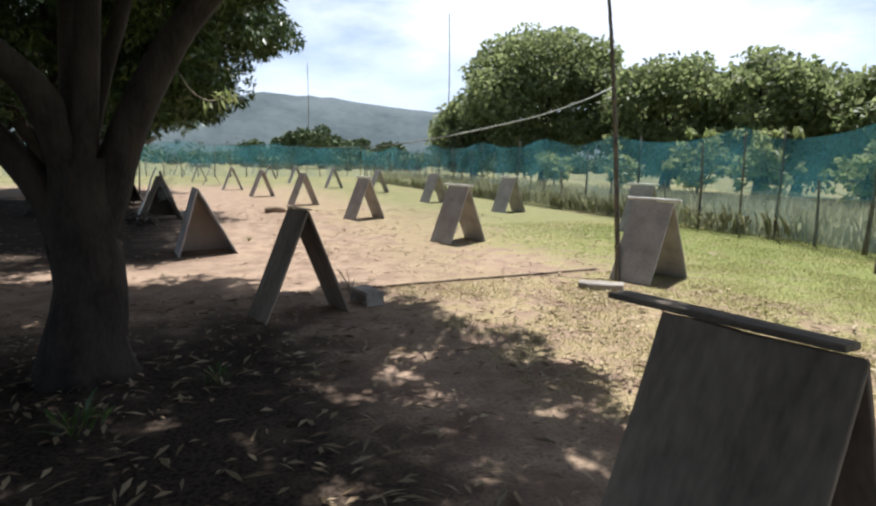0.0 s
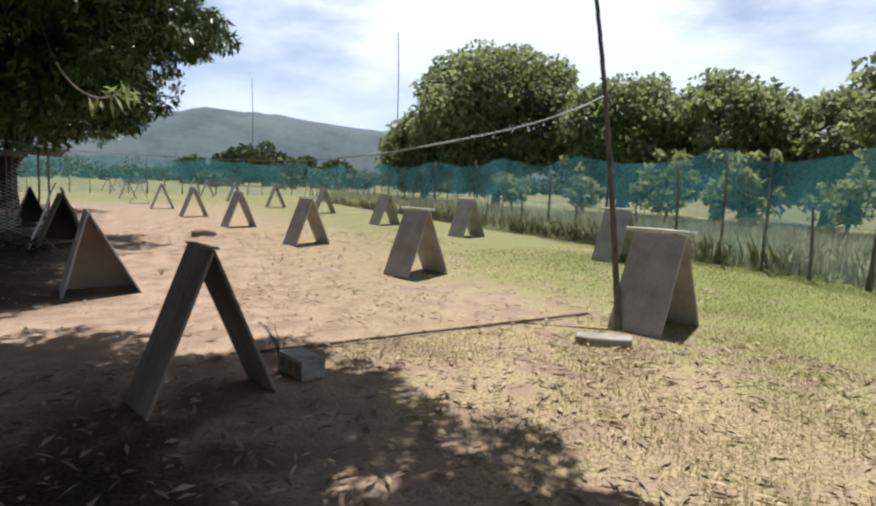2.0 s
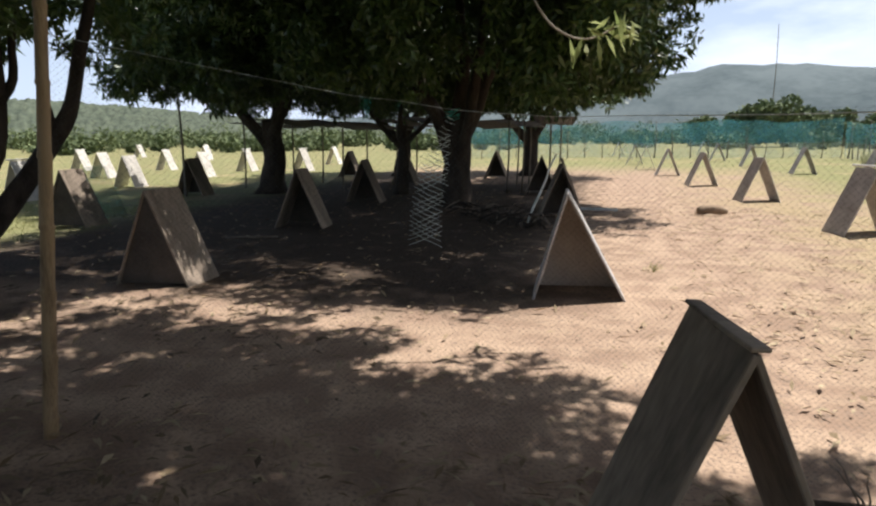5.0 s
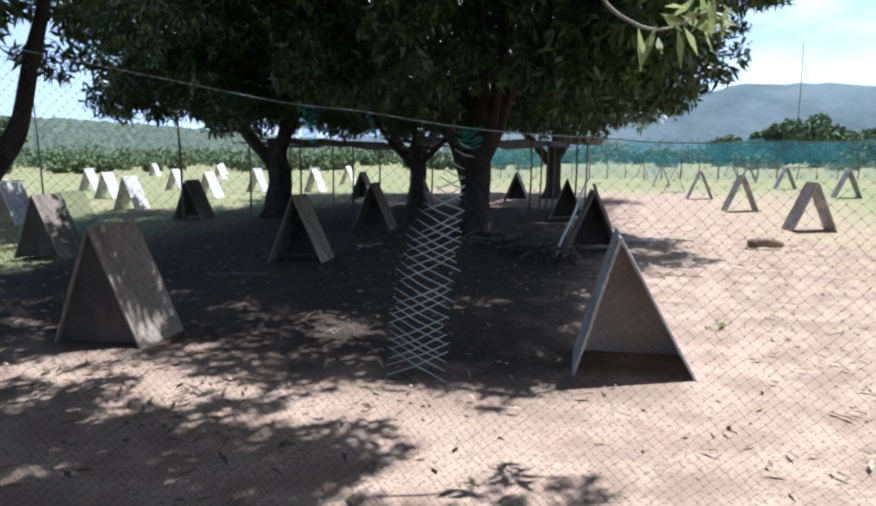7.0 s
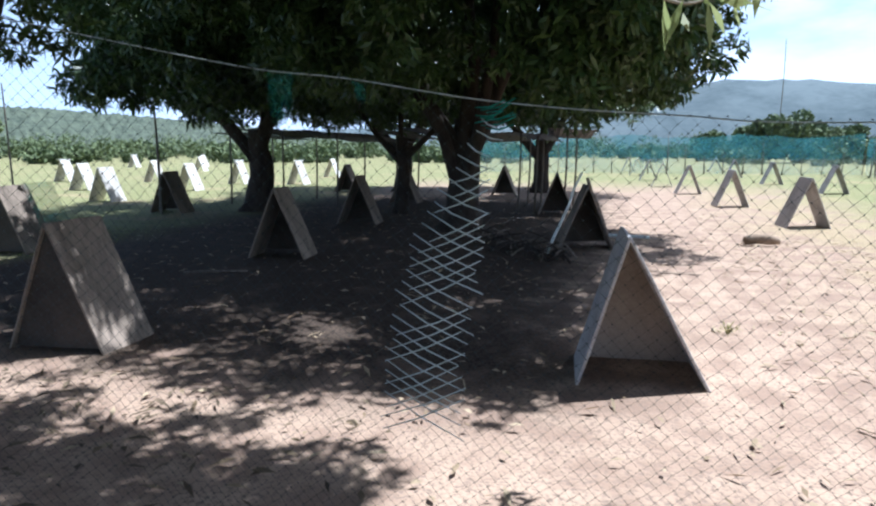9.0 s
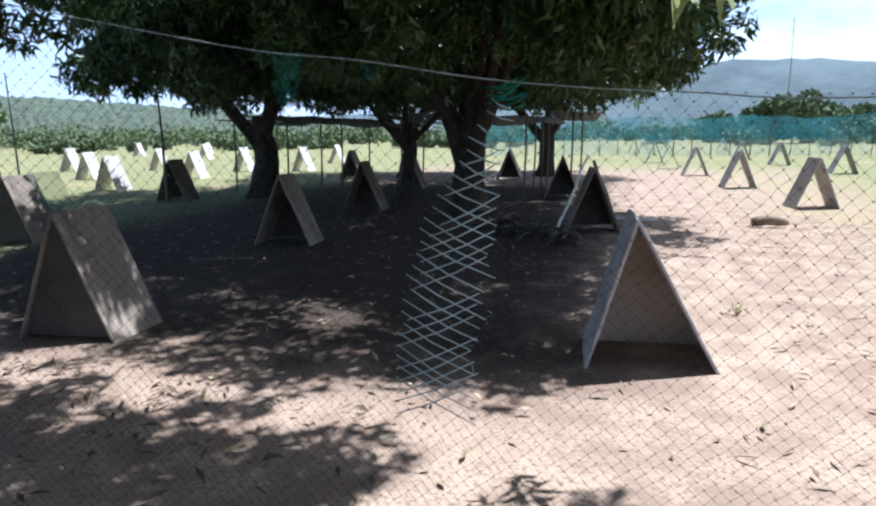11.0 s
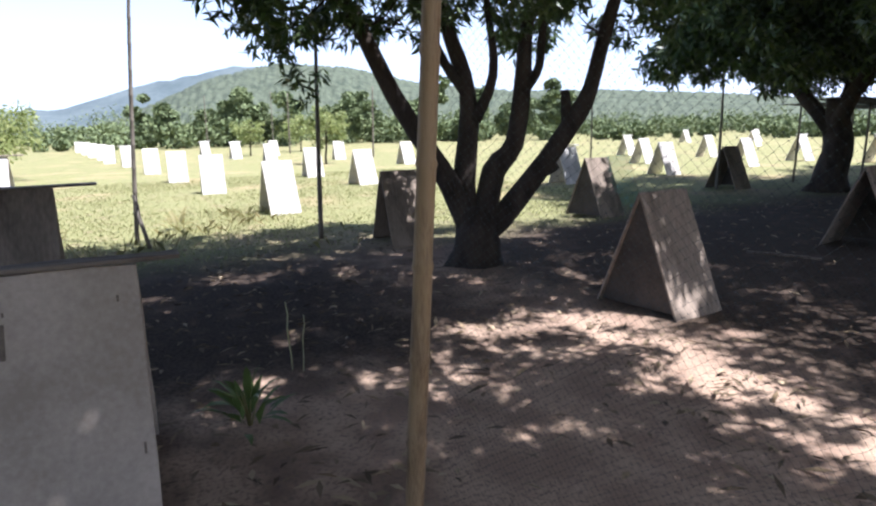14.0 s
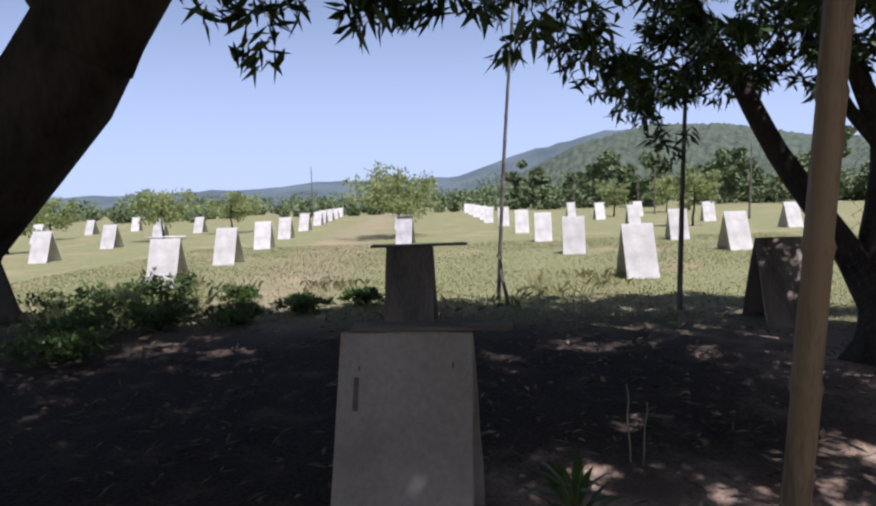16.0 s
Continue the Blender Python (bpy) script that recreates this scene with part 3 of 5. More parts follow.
# rows on the bare ground in front
for x, y, kind, turn in [
    (1.68, 0.80, capped, 10), (1.33, 5.60, narrow, 12), (6.12, 5.90, barred, 13), (5.38, 10.25, barred, 14), (5.02, 15.05, barred, 12), (4.56, 20.2, plain, 8), (3.98, 25.1, plain, 6),
    (3.42, 30.2, plain, 3), (2.85, 34.6, plain, -3), (2.6, 40.2, plain, 2), (2.3, 46.5, plain, 0), (2.0, 54.5, plain, 4),
    (10.3, 10.65, barred, 14), (10.0, 16.1, barred, 13), (9.5, 20.6, plain, 10), (9.62, 27.3, plain, 2), (8.7, 31.8, plain, 0), (8.0, 38, plain, 3), (7.6, 45, plain, 0), (8.6, 58, plain, 0),
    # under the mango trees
    (0.78, 10.06, half_closed, 4), (0.18, 16.1, shade_dark, 10), (-0.7, 21.4, shade_dark, 6), (-3.74, 9.62, dark_ended, 4), (-4.25, 13.95, shade_dark, 8), (-4.75, 18.3, shade_dark, 5), (-5.4, 23.6, shade_dark, 0),
    (-8.05, 9.05, shade_dark, -3), (-8.55, 13.2, dark_ended, 6), (-10.3, 19.15, shade_dark, 3), (-9.0, 27.5, shade_dark, 2), (-3.0, 27.5, shade_dark, 0), (-2.95, 5.08, topped, -3), (-8.15, 4.45, shaded, 0), (-8.6, -1.95, shade_dark, 5),
]:
    hut_at(kind, x, y, turn)

# rows out on the grass
for x, y in [
    (-14.5, 21.5), (-19.4, 25.6), (-25.4, 30.6), (-15.3, 26.6), (-21.0, 31.6), (-16.1, 31.3), (-13.2, 31.6), (-14.9, 39), (-28.2, 45.2), (-39, 51), (-35, 55), (-14.1, 17.1),
    (-12.65, 8.4), (-18.05, 7.9), (-23.2, 7.5), (-29.1, 7.05), (-36.5, 6.4), (-42.3, 5.6), (-48.5, 5.2), (-55.3, 4.6), (-64, 3.9), (-74, 3.1),
    (-17.95, 12.3), (-22.2, 12.0), (-33.1, 13.0), (-41.7, 12.8), (-48, 11.8), (-34.9, 17.4), (-27.4, 18.2), (-44.9, 16.0),
    (-12.35, -1.1), (-17.6, -2.05), (-23.4, -3.1), (-30, -4.4), (-38.3, -5.9), (-47.2, -7.5), (-52, -8.4), (-58.3, -9.4), (-65, -10.5), (-73, -11.9),
    (-26.5, -11.2), (-39.4, -16.0), (-40.6, -13.8), (-42.9, -23), (-47.5, -22.3), (-20.0, -9.5), (-34, -13), (-33, -19.5),
]:
    hut_at(pale_barred if int(abs(x * 7 + y)) % 3 == 0 else pale, x, y, scatter_turn(x, y))
for x, y in [(-23.9, 2.3), (-36.5, 0.4), (-50, -1.5)]:
    hut_at(boarded, x, y, scatter_turn(x, y))


# ---- trees ----
def limb_path(p0, p1, bend, n=7, seed=0):
    p0, p1 = Vector(p0), Vector(p1)
    out = []
    for i in range(n + 1):
        t = i / n
        q = p0.lerp(p1, t) + Vector(bend) * math.sin(t * math.pi)
        q += 0.05 * (p1 - p0).length * Vector((noise.noise(Vector((t * 3, seed, 0))), noise.noise(Vector((t * 3, seed, 5))), 0)) * math.sin(t * math.pi)
        out.append(q)
    return out


def limb_part(name, tree, pts, r0, r1, seed, sides=10, flare=0.0):
    k = len(pts)
    rad = [r0 + (r1 - r0) * (i / (k - 1)) ** 0.8 + flare * math.exp(-i * 0.9) for i in range(k)]
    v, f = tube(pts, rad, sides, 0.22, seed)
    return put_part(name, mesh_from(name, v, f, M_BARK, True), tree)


def twigs(clumps, hub, seed, every=3):
    """Thin branches from the limbs out to the clumps, as one mesh."""
    vs, fs = [], []
    r = np.random.default_rng(seed)
    for i, c in enumerate(clumps):
        if i % every:
            continue
        e = Vector(c[:3])
        h = min((Vector(q) for q in hub), key=lambda q: (q - e).length)
        if (e - h).length > 1.7:
            continue
        v, f = tube(limb_path(h, e, (0.08 * r.normal(), 0.08 * r.normal(), -0.12), 4, i), [0.016, 0.013, 0.01, 0.007, 0.003], 5)
        o = len(vs)
        vs += v
        fs += [tuple(a + o for a in q) for q in f]
    return vs, fs


def crooked(spine, facing, r0, r1, depth=0.0):
    """A crooked limb: (sideways, height) points in an upright plane turned by the bearing facing, bowing out by depth."""
    a = radians(facing)
    side, out = Vector((math.cos(a), -math.sin(a), 0)), Vector((math.sin(a), math.cos(a), 0))
    n = len(spine) - 1
    return ([side * d + out * depth * (k / n) + Vector((0, 0, z)) for k, (d, z) in enumerate(spine)], None, None, r0, r1)


def mango_tree(base, label, trunk, limbs, clumps, per, leaf, width, seed, mat=None, spray=0):
    """Trunk and limbs given as (start, end, bend, thick, thin); a crown of drooping leaves in clumps."""
    tree = empty("mango_tree", Matrix.Translation((base[0], base[1], 0)), label, "tree")
    off = Vector((base[0], base[1], 0))
    hub = []
    s, e, bend, r0, r1 = trunk
    limb_part("trunk", tree, limb_path(s, e, bend, 9, seed), r0, r1, seed, 14, r0 * 0.55)
    for i, (s, e, bend, r0, r1) in enumerate(limbs):
        pts = curve_pts(s, 3) if e is None else limb_path(s, e, bend, 8, seed + i * 3)
        limb_part("limb", tree, pts, r0, r1, seed + i, 9)
        hub += pts[3:]
    local = [(c[0] - off.x, c[1] - off.y, c[2], c[3], c[4], c[5]) for c in clumps]
    vs, fs = twigs(local, hub, seed)
    if vs:
        tagged(put_part("branchwork", mesh_from("branchwork", vs, fs, M_BARK, True), tree), kind="stuff")
    if spray:
        local = sprays(local, spray, 0.13 if leaf < 0.23 else 0.2, seed + 7)
        cs, ns = crown_points(local, per / 0.0118 if leaf < 0.23 else per / 0.028, seed + 50, 0.2)
    else:
        cs, ns = crown_points(local, per, seed + 50)
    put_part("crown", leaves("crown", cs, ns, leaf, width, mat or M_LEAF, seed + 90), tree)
    return tree


# the tree beside which the walk starts
# The last stretch, out of view to the south, is added to block light.
cl = canopy(-3.4, -2.6, 4.65, 8.8, 4.85, 6.2, 470, 0.55, 21) + canopy(0.0, 5.6, 2.9, 9.4, 5.0, 6.2, 80, 0.55, 26) + canopy(2.4, 6.2, 4.4, 8.4, 5.0, 6.2, 26, 0.5, 27) + canopy(-4.6, 8.4, 1.7, 10.2, 4.9, 5.8, 42, 0.48, 24) + canopy(-6.0, -8.5, 3.8, -2.4, 2.7, 5.8, 260, 0.7, 28)
cl += [(-1.9, 4.4, 3.2, 0.6, 0.7, 0.4), (-1.6, 3.2, 3.2, 0.6, 0.6, 0.4), (1.75, 5.6, 3.5, 0.35, 0.5, 0.25), (2.1, 6.2, 3.6, 0.4, 0.4, 0.25)]
mango_tree((-0.43, 4.38), "large dark mango tree with a forked trunk and hanging leaves", ((0, 0, -0.1), (0.05, 0.0, 1.5), (0.02, 0, 0), 0.25, 0.2),
           [crooked(((0.12, 1.0), (0.2, 1.3), (0.4, 1.85), (0.62, 2.3), (0.88, 2.65), (1.2, 3.0), (1.7, 3.7), (2.0, 4.6)), -10, 0.15, 0.06, -0.5),
            crooked(((0.05, 1.3), (0.12, 1.65), (0.24, 2.1), (0.4, 2.6), (0.55, 3.3), (0.6, 4.5)), -10, 0.075, 0.04, 0.4),
            crooked(((0.0, 1.2), (-0.05, 1.6), (-0.2, 1.95), (-0.44, 2.2), (-0.72, 2.65), (-1.0, 3.2), (-1.3, 4.5)), -10, 0.14, 0.05, -0.3),
            crooked(((-0.05, 0.9), (-0.2, 1.35), (-0.5, 1.75), (-0.9, 2.3), (-1.3, 3.1), (-1.7, 4.6)), -10, 0.13, 0.05, 0.5),
            crooked(((0.0, 1.0), (0.1, 1.7), (0.0, 2.5), (0.15, 3.4), (0.3, 4.6)), 80, 0.12, 0.05, 0.3),
            crooked(((0.0, 0.9), (-0.3, 1.7), (-0.7, 2.5), (-1.3, 3.4), (-1.9, 4.6)), 80, 0.12, 0.05, 0.2)], cl, 18, 0.21, 0.025, 31, None, 19)

# the leaning tree by the open field
cl = canopy(-7.4, -1.5, -1.2, 7.4, 4.5, 5.9, 290, 0.55, 41) + [(-3.6, 3.4, 3.1, 0.4, 0.4, 0.3), (-4.4, 4.2, 3.3, 0.4, 0.4, 0.3)]
mango_tree((-2.62, 2.5), "thick leaning mango trunk at the edge of the open field", ((0, -0.1, -0.1), (-0.13, 1.55, 2.75), (0.02, -0.12, 0.1), 0.25, 0.2),
           [((-0.12, 1.3, 2.3), (-0.2, 2.3, 4.3), (0, 0.1, 0), 0.17, 0.07), ((-0.1, 1.25, 2.35), (-1.7, 0.6, 4.4), (0, 0, 0.2), 0.15, 0.06), ((-0.1, 1.3, 2.4), (0.2, 0.2, 4.5), (0, 0, 0), 0.14, 0.06)], cl, 18, 0.20, 0.024, 43, None, 18)

# the many-stemmed tree
cl = canopy(-8.4, 5.0, -2.4, 11.3, 4.0, 5.6, 245, 0.52, 51) + canopy(-8.4, 6.9, -4.4, 11.4, 2.75, 3.9, 62, 0.34, 52)
cl += [(-7.8, 7.6, 2.55, 0.35, 0.35, 0.4), (-8.5, 7.9, 2.35, 0.3, 0.3, 0.4), (-7.3, 8.0, 2.8, 0.35, 0.35, 0.3), (-4.4, 10.2, 2.7, 0.35, 0.35, 0.3), (-6.9, 6.6, 2.9, 0.35, 0.35, 0.3), (-5.9, 6.2, 3.0, 0.3, 0.3, 0.3),
       (-3.9, 5.0, 2.75, 0.3, 0.4, 0.25), (-4.3, 5.7, 2.8, 0.35, 0.35, 0.35), (-4.0, 4.0, 2.8, 0.3, 0.3, 0.25), (-4.6, 6.4, 2.9, 0.35, 0.35, 0.3)]
mango_tree((-6.20, 9.20), "mango tree with four thick stems spreading from a low fork", ((0, 0, -0.1), (0.0, 0.02, 0.7), (0.02, 0, 0), 0.31, 0.24),
           [crooked(((-0.06, 0.4), (-0.3, 0.95), (-0.7, 1.6), (-1.04, 2.2), (-1.3, 2.75), (-1.7, 3.5), (-2.0, 4.5)), -61, 0.16, 0.06, -0.2),
            crooked(((-0.08, 0.4), (-0.13, 0.95), (-0.07, 1.65), (-0.13, 2.2), (-0.32, 2.8), (-0.45, 3.5), (-0.4, 4.6)), -61, 0.16, 0.06, 0.2),
            crooked(((0.1, 0.5), (0.22, 1.1), (0.46, 1.42), (0.55, 2.05), (0.58, 2.55), (0.66, 3.3), (0.7, 4.6)), -61, 0.16, 0.06, 0.1),
            crooked(((0.1, 0.35), (0.3, 0.55), (0.67, 1.02), (1.1, 1.62), (1.32, 2.05), (1.45, 2.6), (1.65, 3.3), (1.9, 4.5)), -61, 0.16, 0.06, -0.1),
            crooked(((-0.1, 2.0), (-0.35, 2.35), (-0.6, 2.9), (-0.9, 3.5)), -61, 0.075, 0.035, 0.3),
            crooked(((0.0, 1.7), (0.2, 2.2), (0.15, 2.8), (0.05, 3.6)), -61, 0.07, 0.03, -0.3),
            crooked(((1.08, 1.6), (1.06, 1.8), (1.02, 2.02)), -61, 0.085, 0.05, -0.05),
            crooked(((0.75, 1.1), (0.86, 1.12), (0.95, 1.18)), -61, 0.09, 0.06, -0.05),
            crooked(((0.55, 2.0), (0.75, 2.3), (0.8, 2.8), (1.0, 3.5)), -61, 0.07, 0.03, 0.2)], cl, 18, 0.20, 0.022, 53, None, 16)

# the two great crowns behind
cl = clumps_on(-2.2, 18.0, 4.9, 5.6, 5.2, 2.5, 170, 1.0, 61, 2.75, 0.55) + clumps_on(-1.5, 15.6, 3.2, 3.6, 2.2, 0.8, 44, 0.7, 62, 2.3) + canopy(-5.0, 11.2, 2.4, 16.5, 4.9, 6.0, 200, 0.6, 64)
cl = [c for c in cl if not (c[1] < 17.3 and c[2] < 5.0 and abs(c[0] + 2.3 - (17.7 - c[1]) * 0.24) < 0.8)]          # the crown opens on the trunk
mango_tree((-2.35, 17.7), "great spreading mango tree with a dense dark crown", ((0, 0, -0.1), (0.15, 0.0, 2.2), (0.05, 0, 0), 0.36, 0.26),
           [((0.1, 0, 1.4), (1.6, -0.6, 4.6), (0.1, 0, 0.1), 0.22, 0.08), ((0.1, 0, 1.4), (-1.5, -0.5, 4.6), (-0.2, 0, 0), 0.22, 0.08), ((0.1, 0, 1.5), (0.3, -0.9, 4.9), (0.1, 0, 0), 0.2, 0.07), ((0.1, 0, 1.5), (0.4, 1.8, 4.8), (0, 0.1, 0), 0.2, 0.07), ((0.1, -0.1, 0.9), (0.9, -1.2, 4.4), (0.15, 0, 0), 0.16, 0.06), ((0, -0.1, 0.9), (-0.7, -1.2, 4.5), (-0.1, 0, 0), 0.16, 0.06)], cl, 22, 0.235, 0.030, 63, None, 9)
# a young shoot hanging from the near tree's leaf roof
near_tree = bpy.data.objects["mango_tree"]
off = Vector((0.49, -4.38, 0))
pts = curve_pts([Vector(p) + off for p in ((0.05, 8.9, 5.1), (0.15, 8.65, 3.7), (0.30, 8.52, 2.80), (0.46, 8.54, 2.44), (0.63, 8.58, 2.30), (0.80, 8.72, 2.29), (1.00, 8.88, 2.40))], 4)
v, f = tube(pts[:11], [0.008 - 0.0002 * k for k in range(11)], 6)
put_part("hanging_twig", mesh_from("hanging_twig", v, f, M_BARK, True), near_tree)
v, f = tube(pts[10:], [0.010 - 0.0003 * k for k in range(len(pts) - 10)], 6)
put_part("young_shoot", mesh_from("young_shoot", v, f, M_PALE_BARK, True), near_tree, "pale young shoot")
r4 = np.random.default_rng(4)
c4 = np.array([tuple(pts[int(k)]) for k in np.concatenate([np.full(20, len(pts) - 1), r4.integers(len(pts) - 8, len(pts) - 3, 10)])]) + r4.normal(0, 0.055, (30, 3)) + np.array((0.03, 0, -0.03))
put_part("young_leaves", leaves("young_leaves", c4, np.tile((0.5, -0.1, -0.1), (30, 1)), 0.19, 0.022, M_LEAF_LIGHT, 6), near_tree, "bright yellow-green young leaves")

cl = clumps_on(-8.1, 20.2, 4.9, 4.6, 4.8, 2.3, 135, 1.0, 71, 2.7, 0.55) + clumps_on(-8.9, 17.4, 3.1, 2.3, 1.7, 0.7, 28, 0.65, 72, 2.2) + clumps_on(-4.8, 15.4, 5.0, 2.2, 2.4, 1.1, 36, 0.9, 74, 3.9, 0.2)
mango_tree((-8.5, 20.3), "broad mango tree with a dark low crown", ((0, 0, -0.1), (0.1, 0, 2.1), (0, 0.1, 0), 0.36, 0.26),
           [((0, 0, 1.4), (1.6, -0.6, 4.2), (0.1, 0, 0.1), 0.22, 0.08), ((0, 0, 1.4), (-1.8, -0.5, 4.2), (-0.2, 0, 0), 0.22, 0.08), ((0, 0, 1.5), (0, 1.6, 4.5), (0, 0.1, 0), 0.2, 0.07)], cl, 22, 0.235, 0.030, 73, None, 8)

# a smaller tree between the two, whose low boughs hang over the shelter
cl = canopy(-9.6, 19.6, 0.9, 22.2, 2.45, 3.5, 70, 0.62, 75)
mango_tree((-4.55, 20.5), "smaller dark mango tree with low boughs over the shelter", ((0, 0, -0.1), (0.05, 0.05, 1.9), (0.06, 0, 0), 0.17, 0.13),
           [((0.02, 0.02, 1.3), (1.5, 0.3, 2.9), (0.1, 0, 0), 0.10, 0.04), ((0.02, 0.02, 1.3), (-1.4, 0.4, 2.9), (-0.1, 0, 0), 0.10, 0.04), ((0.02, 0.02, 1.5), (0.2, -0.5, 3.1), (0, 0, 0), 0.09, 0.04)], cl, 18, 0.235, 0.030, 76, None, 9)

# two more trees behind the shelter, whose shade carries on into the field
for tx, ty, seed in ((-7.2, 28.6, 81), (-2.0, 29.4, 87)):
    cl = clumps_on(tx, ty, 4.2, 4.4, 5.0, 1.9, 110, 1.0, seed, 2.6, 0.4)
    mango_tree((tx, ty), "dark mango tree standing behind the shelter", ((0, 0, -0.1), (0.1, 0.05, 2.0), (0.05, 0, 0), 0.32, 0.24),
               [((0, 0, 1.3), (1.7, -0.5, 4.0), (0.1, 0, 0.1), 0.2, 0.07), ((0, 0, 1.3), (-1.7, -0.4, 4.0), (-0.2, 0, 0), 0.2, 0.07), ((0, 0, 1.5), (0.2, 1.6, 4.3), (0, 0.1, 0), 0.18, 0.06)], cl, 14, 0.27, 0.045, seed + 2, None, 7)

# the orchard beyond the fence
for i, (x, y, r, top) in enumerate([(20.8, 30.5, 4.9, 8.9), (18.6, 35.0, 2.6, 5.6), (22.5, 22.5, 3.0, 7.0), (26.5, 26.5, 3.6, 6.9), (23.6, 18.2, 2.7, 6.4), (25.5, 14.8, 2.6, 5.7), (22.0, 9.3, 2.4, 7.4), (28.5, 20, 3.2, 6.2), (28, 11.0, 3.0, 5.4), (27, 5.0, 3.4, 6.6), (20.5, 2.0, 2.8, 6.2)]):
    cl = clumps_on(x, y, top * 0.55, r, r, top * 0.42, 110, r * 0.26, 100 + i, 0.9, 0.6)
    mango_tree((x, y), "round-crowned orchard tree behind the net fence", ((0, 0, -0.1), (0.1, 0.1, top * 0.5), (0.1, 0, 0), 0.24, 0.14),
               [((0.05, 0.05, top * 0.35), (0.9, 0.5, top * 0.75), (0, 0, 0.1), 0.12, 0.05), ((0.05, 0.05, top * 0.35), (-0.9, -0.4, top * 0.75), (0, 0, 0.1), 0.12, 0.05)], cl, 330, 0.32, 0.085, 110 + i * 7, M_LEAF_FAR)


def sapling(x, y, h, w, seed, label, mat):
    tree = empty("young_tree", pose(x, y, 0), label, "tree")
    pts = limb_path((0, 0, -0.05), (0.1, 0.05, h * 0.8), (0.08, 0, 0), 6, seed)
    v, f = tube(pts, [0.06 - 0.006 * i for i in range(7)], 7)
    put_part("trunk", mesh_from("trunk", v, f, M_BARK, True), tree)
    cl = clumps_on(0, 0, h * 0.62, w, w, h * 0.36, 34, w * 0.22, seed, 0.35, 0.3)
    vs, fs = twigs(cl, pts[1:], seed, 1)
    put_part("branchwork", mesh_from("branchwork", vs, fs, M_BARK, True), tree)
    cs, ns = crown_points(cl, 800 / max(w, 1), seed + 3, 0.5)
    put_part("crown", leaves("crown", cs, ns, 0.26, 0.05, mat, seed + 5, 0.2), tree)


for i, (x, y, h, w) in enumerate([(-28.0, 1.5, 3.5, 2.5), (-31.5, -11.5, 2.8, 2.0), (-38, -10.5, 2.6, 2.0), (-36, -21, 2.6, 1.8), (-30.5, 15.2, 3.1, 1.3), (-52, 20, 3.0, 1.8), (-24.5, -14.5, 2.2, 1.4), (-46, 14.6, 2.6, 1.4)]):
    sapling(x, y, h, w, 200 + i, "young pale-green tree out among the huts", M_LEAF_LIGHT)
for i, (x, y, h, w) in enumerate([(14.2, 10.6, 2.9, 0.9), (14.6, 13.2, 2.6, 0.9), (15.0, 8.6, 2.4, 0.8), (15.2, 17.2, 2.2, 0.8), (15.0, 21.0, 2.2, 0.9), (14.4, 6.4, 2.3, 0.8)]):
    sapling(x, y, h, w, 230 + i, "young leafy tree just behind the net fence", M_LEAF_LIGHT)


def far_woods():
    """Scrub and woods far out, all round, as one object."""
    r = np.random.default_rng(5)
    cl = []
    for a in np.arange(-150, 62, 0.55):
        for dist, h in ((85, 3.0), (125, 5.0), (190, 8.5)):
            if dist < 100 and (-6 < a < 3 or noise.noise(Vector((a * 0.22, 3.0, 0))) < -0.05):
                continue
            d = dist * r.uniform(0.9, 1.15)
            aa = radians(a + r.uniform(-0.5, 0.5))
            hh = h * r.uniform(0.4, 1.0) * (1.25 if -90 < a < -55 else 0.85) * (0.8 + 0.6 * noise.noise(Vector((a * 0.35, dist, 0))))
            cl.append((d * math.sin(aa), d * math.cos(aa), hh * 0.5, hh * 0.7, hh * 0.7, hh * 0.55))
    for a, d, hh in ((13, 92, 6.5), (11.2, 95, 5.5), (15.2, 96, 5.5), (17.2, 100, 4.5), (20, 90, 4), (8, 100, 4)):
        aa = radians(a)
        cl += clumps_on(d * math.sin(aa), d * math.cos(aa), hh * 0.5, hh * 0.45, hh * 0.45, hh * 0.4, 16, 1.5, int(a * 10))
    for a, d, hh in zip(r.uniform(-84, -48, 34), r.uniform(75, 115, 34), r.uniform(4.5, 9.0, 34)):
        aa = radians(a)
        cl += clumps_on(d * math.sin(aa), d * math.cos(aa), hh * 0.58, hh * 0.24, hh * 0.24, hh * 0.42, 9, 0.95, int(-a * 10))
    cs, ns = [], []
    for x, y, z, rx, ry, rz in cl:
        k = 190
        d = r.normal(size=(k, 3))
        d /= np.linalg.norm(d, axis=1)[:, None]
        cs.append(np.array((x, y, z)) + d * r.uniform(0.6, 1.05, k)[:, None] * np.array((rx, ry, rz)))
        ns.append(d)
    me = leaves("far_woods", np.concatenate(cs), np.concatenate(ns), 0.55, 0.2, M_WOODS, 9, 0.1)
    tagged(new("far_woods", me), "low scrub and woods at the far edge of the fields", "woods", kind="stuff")


far_woods()


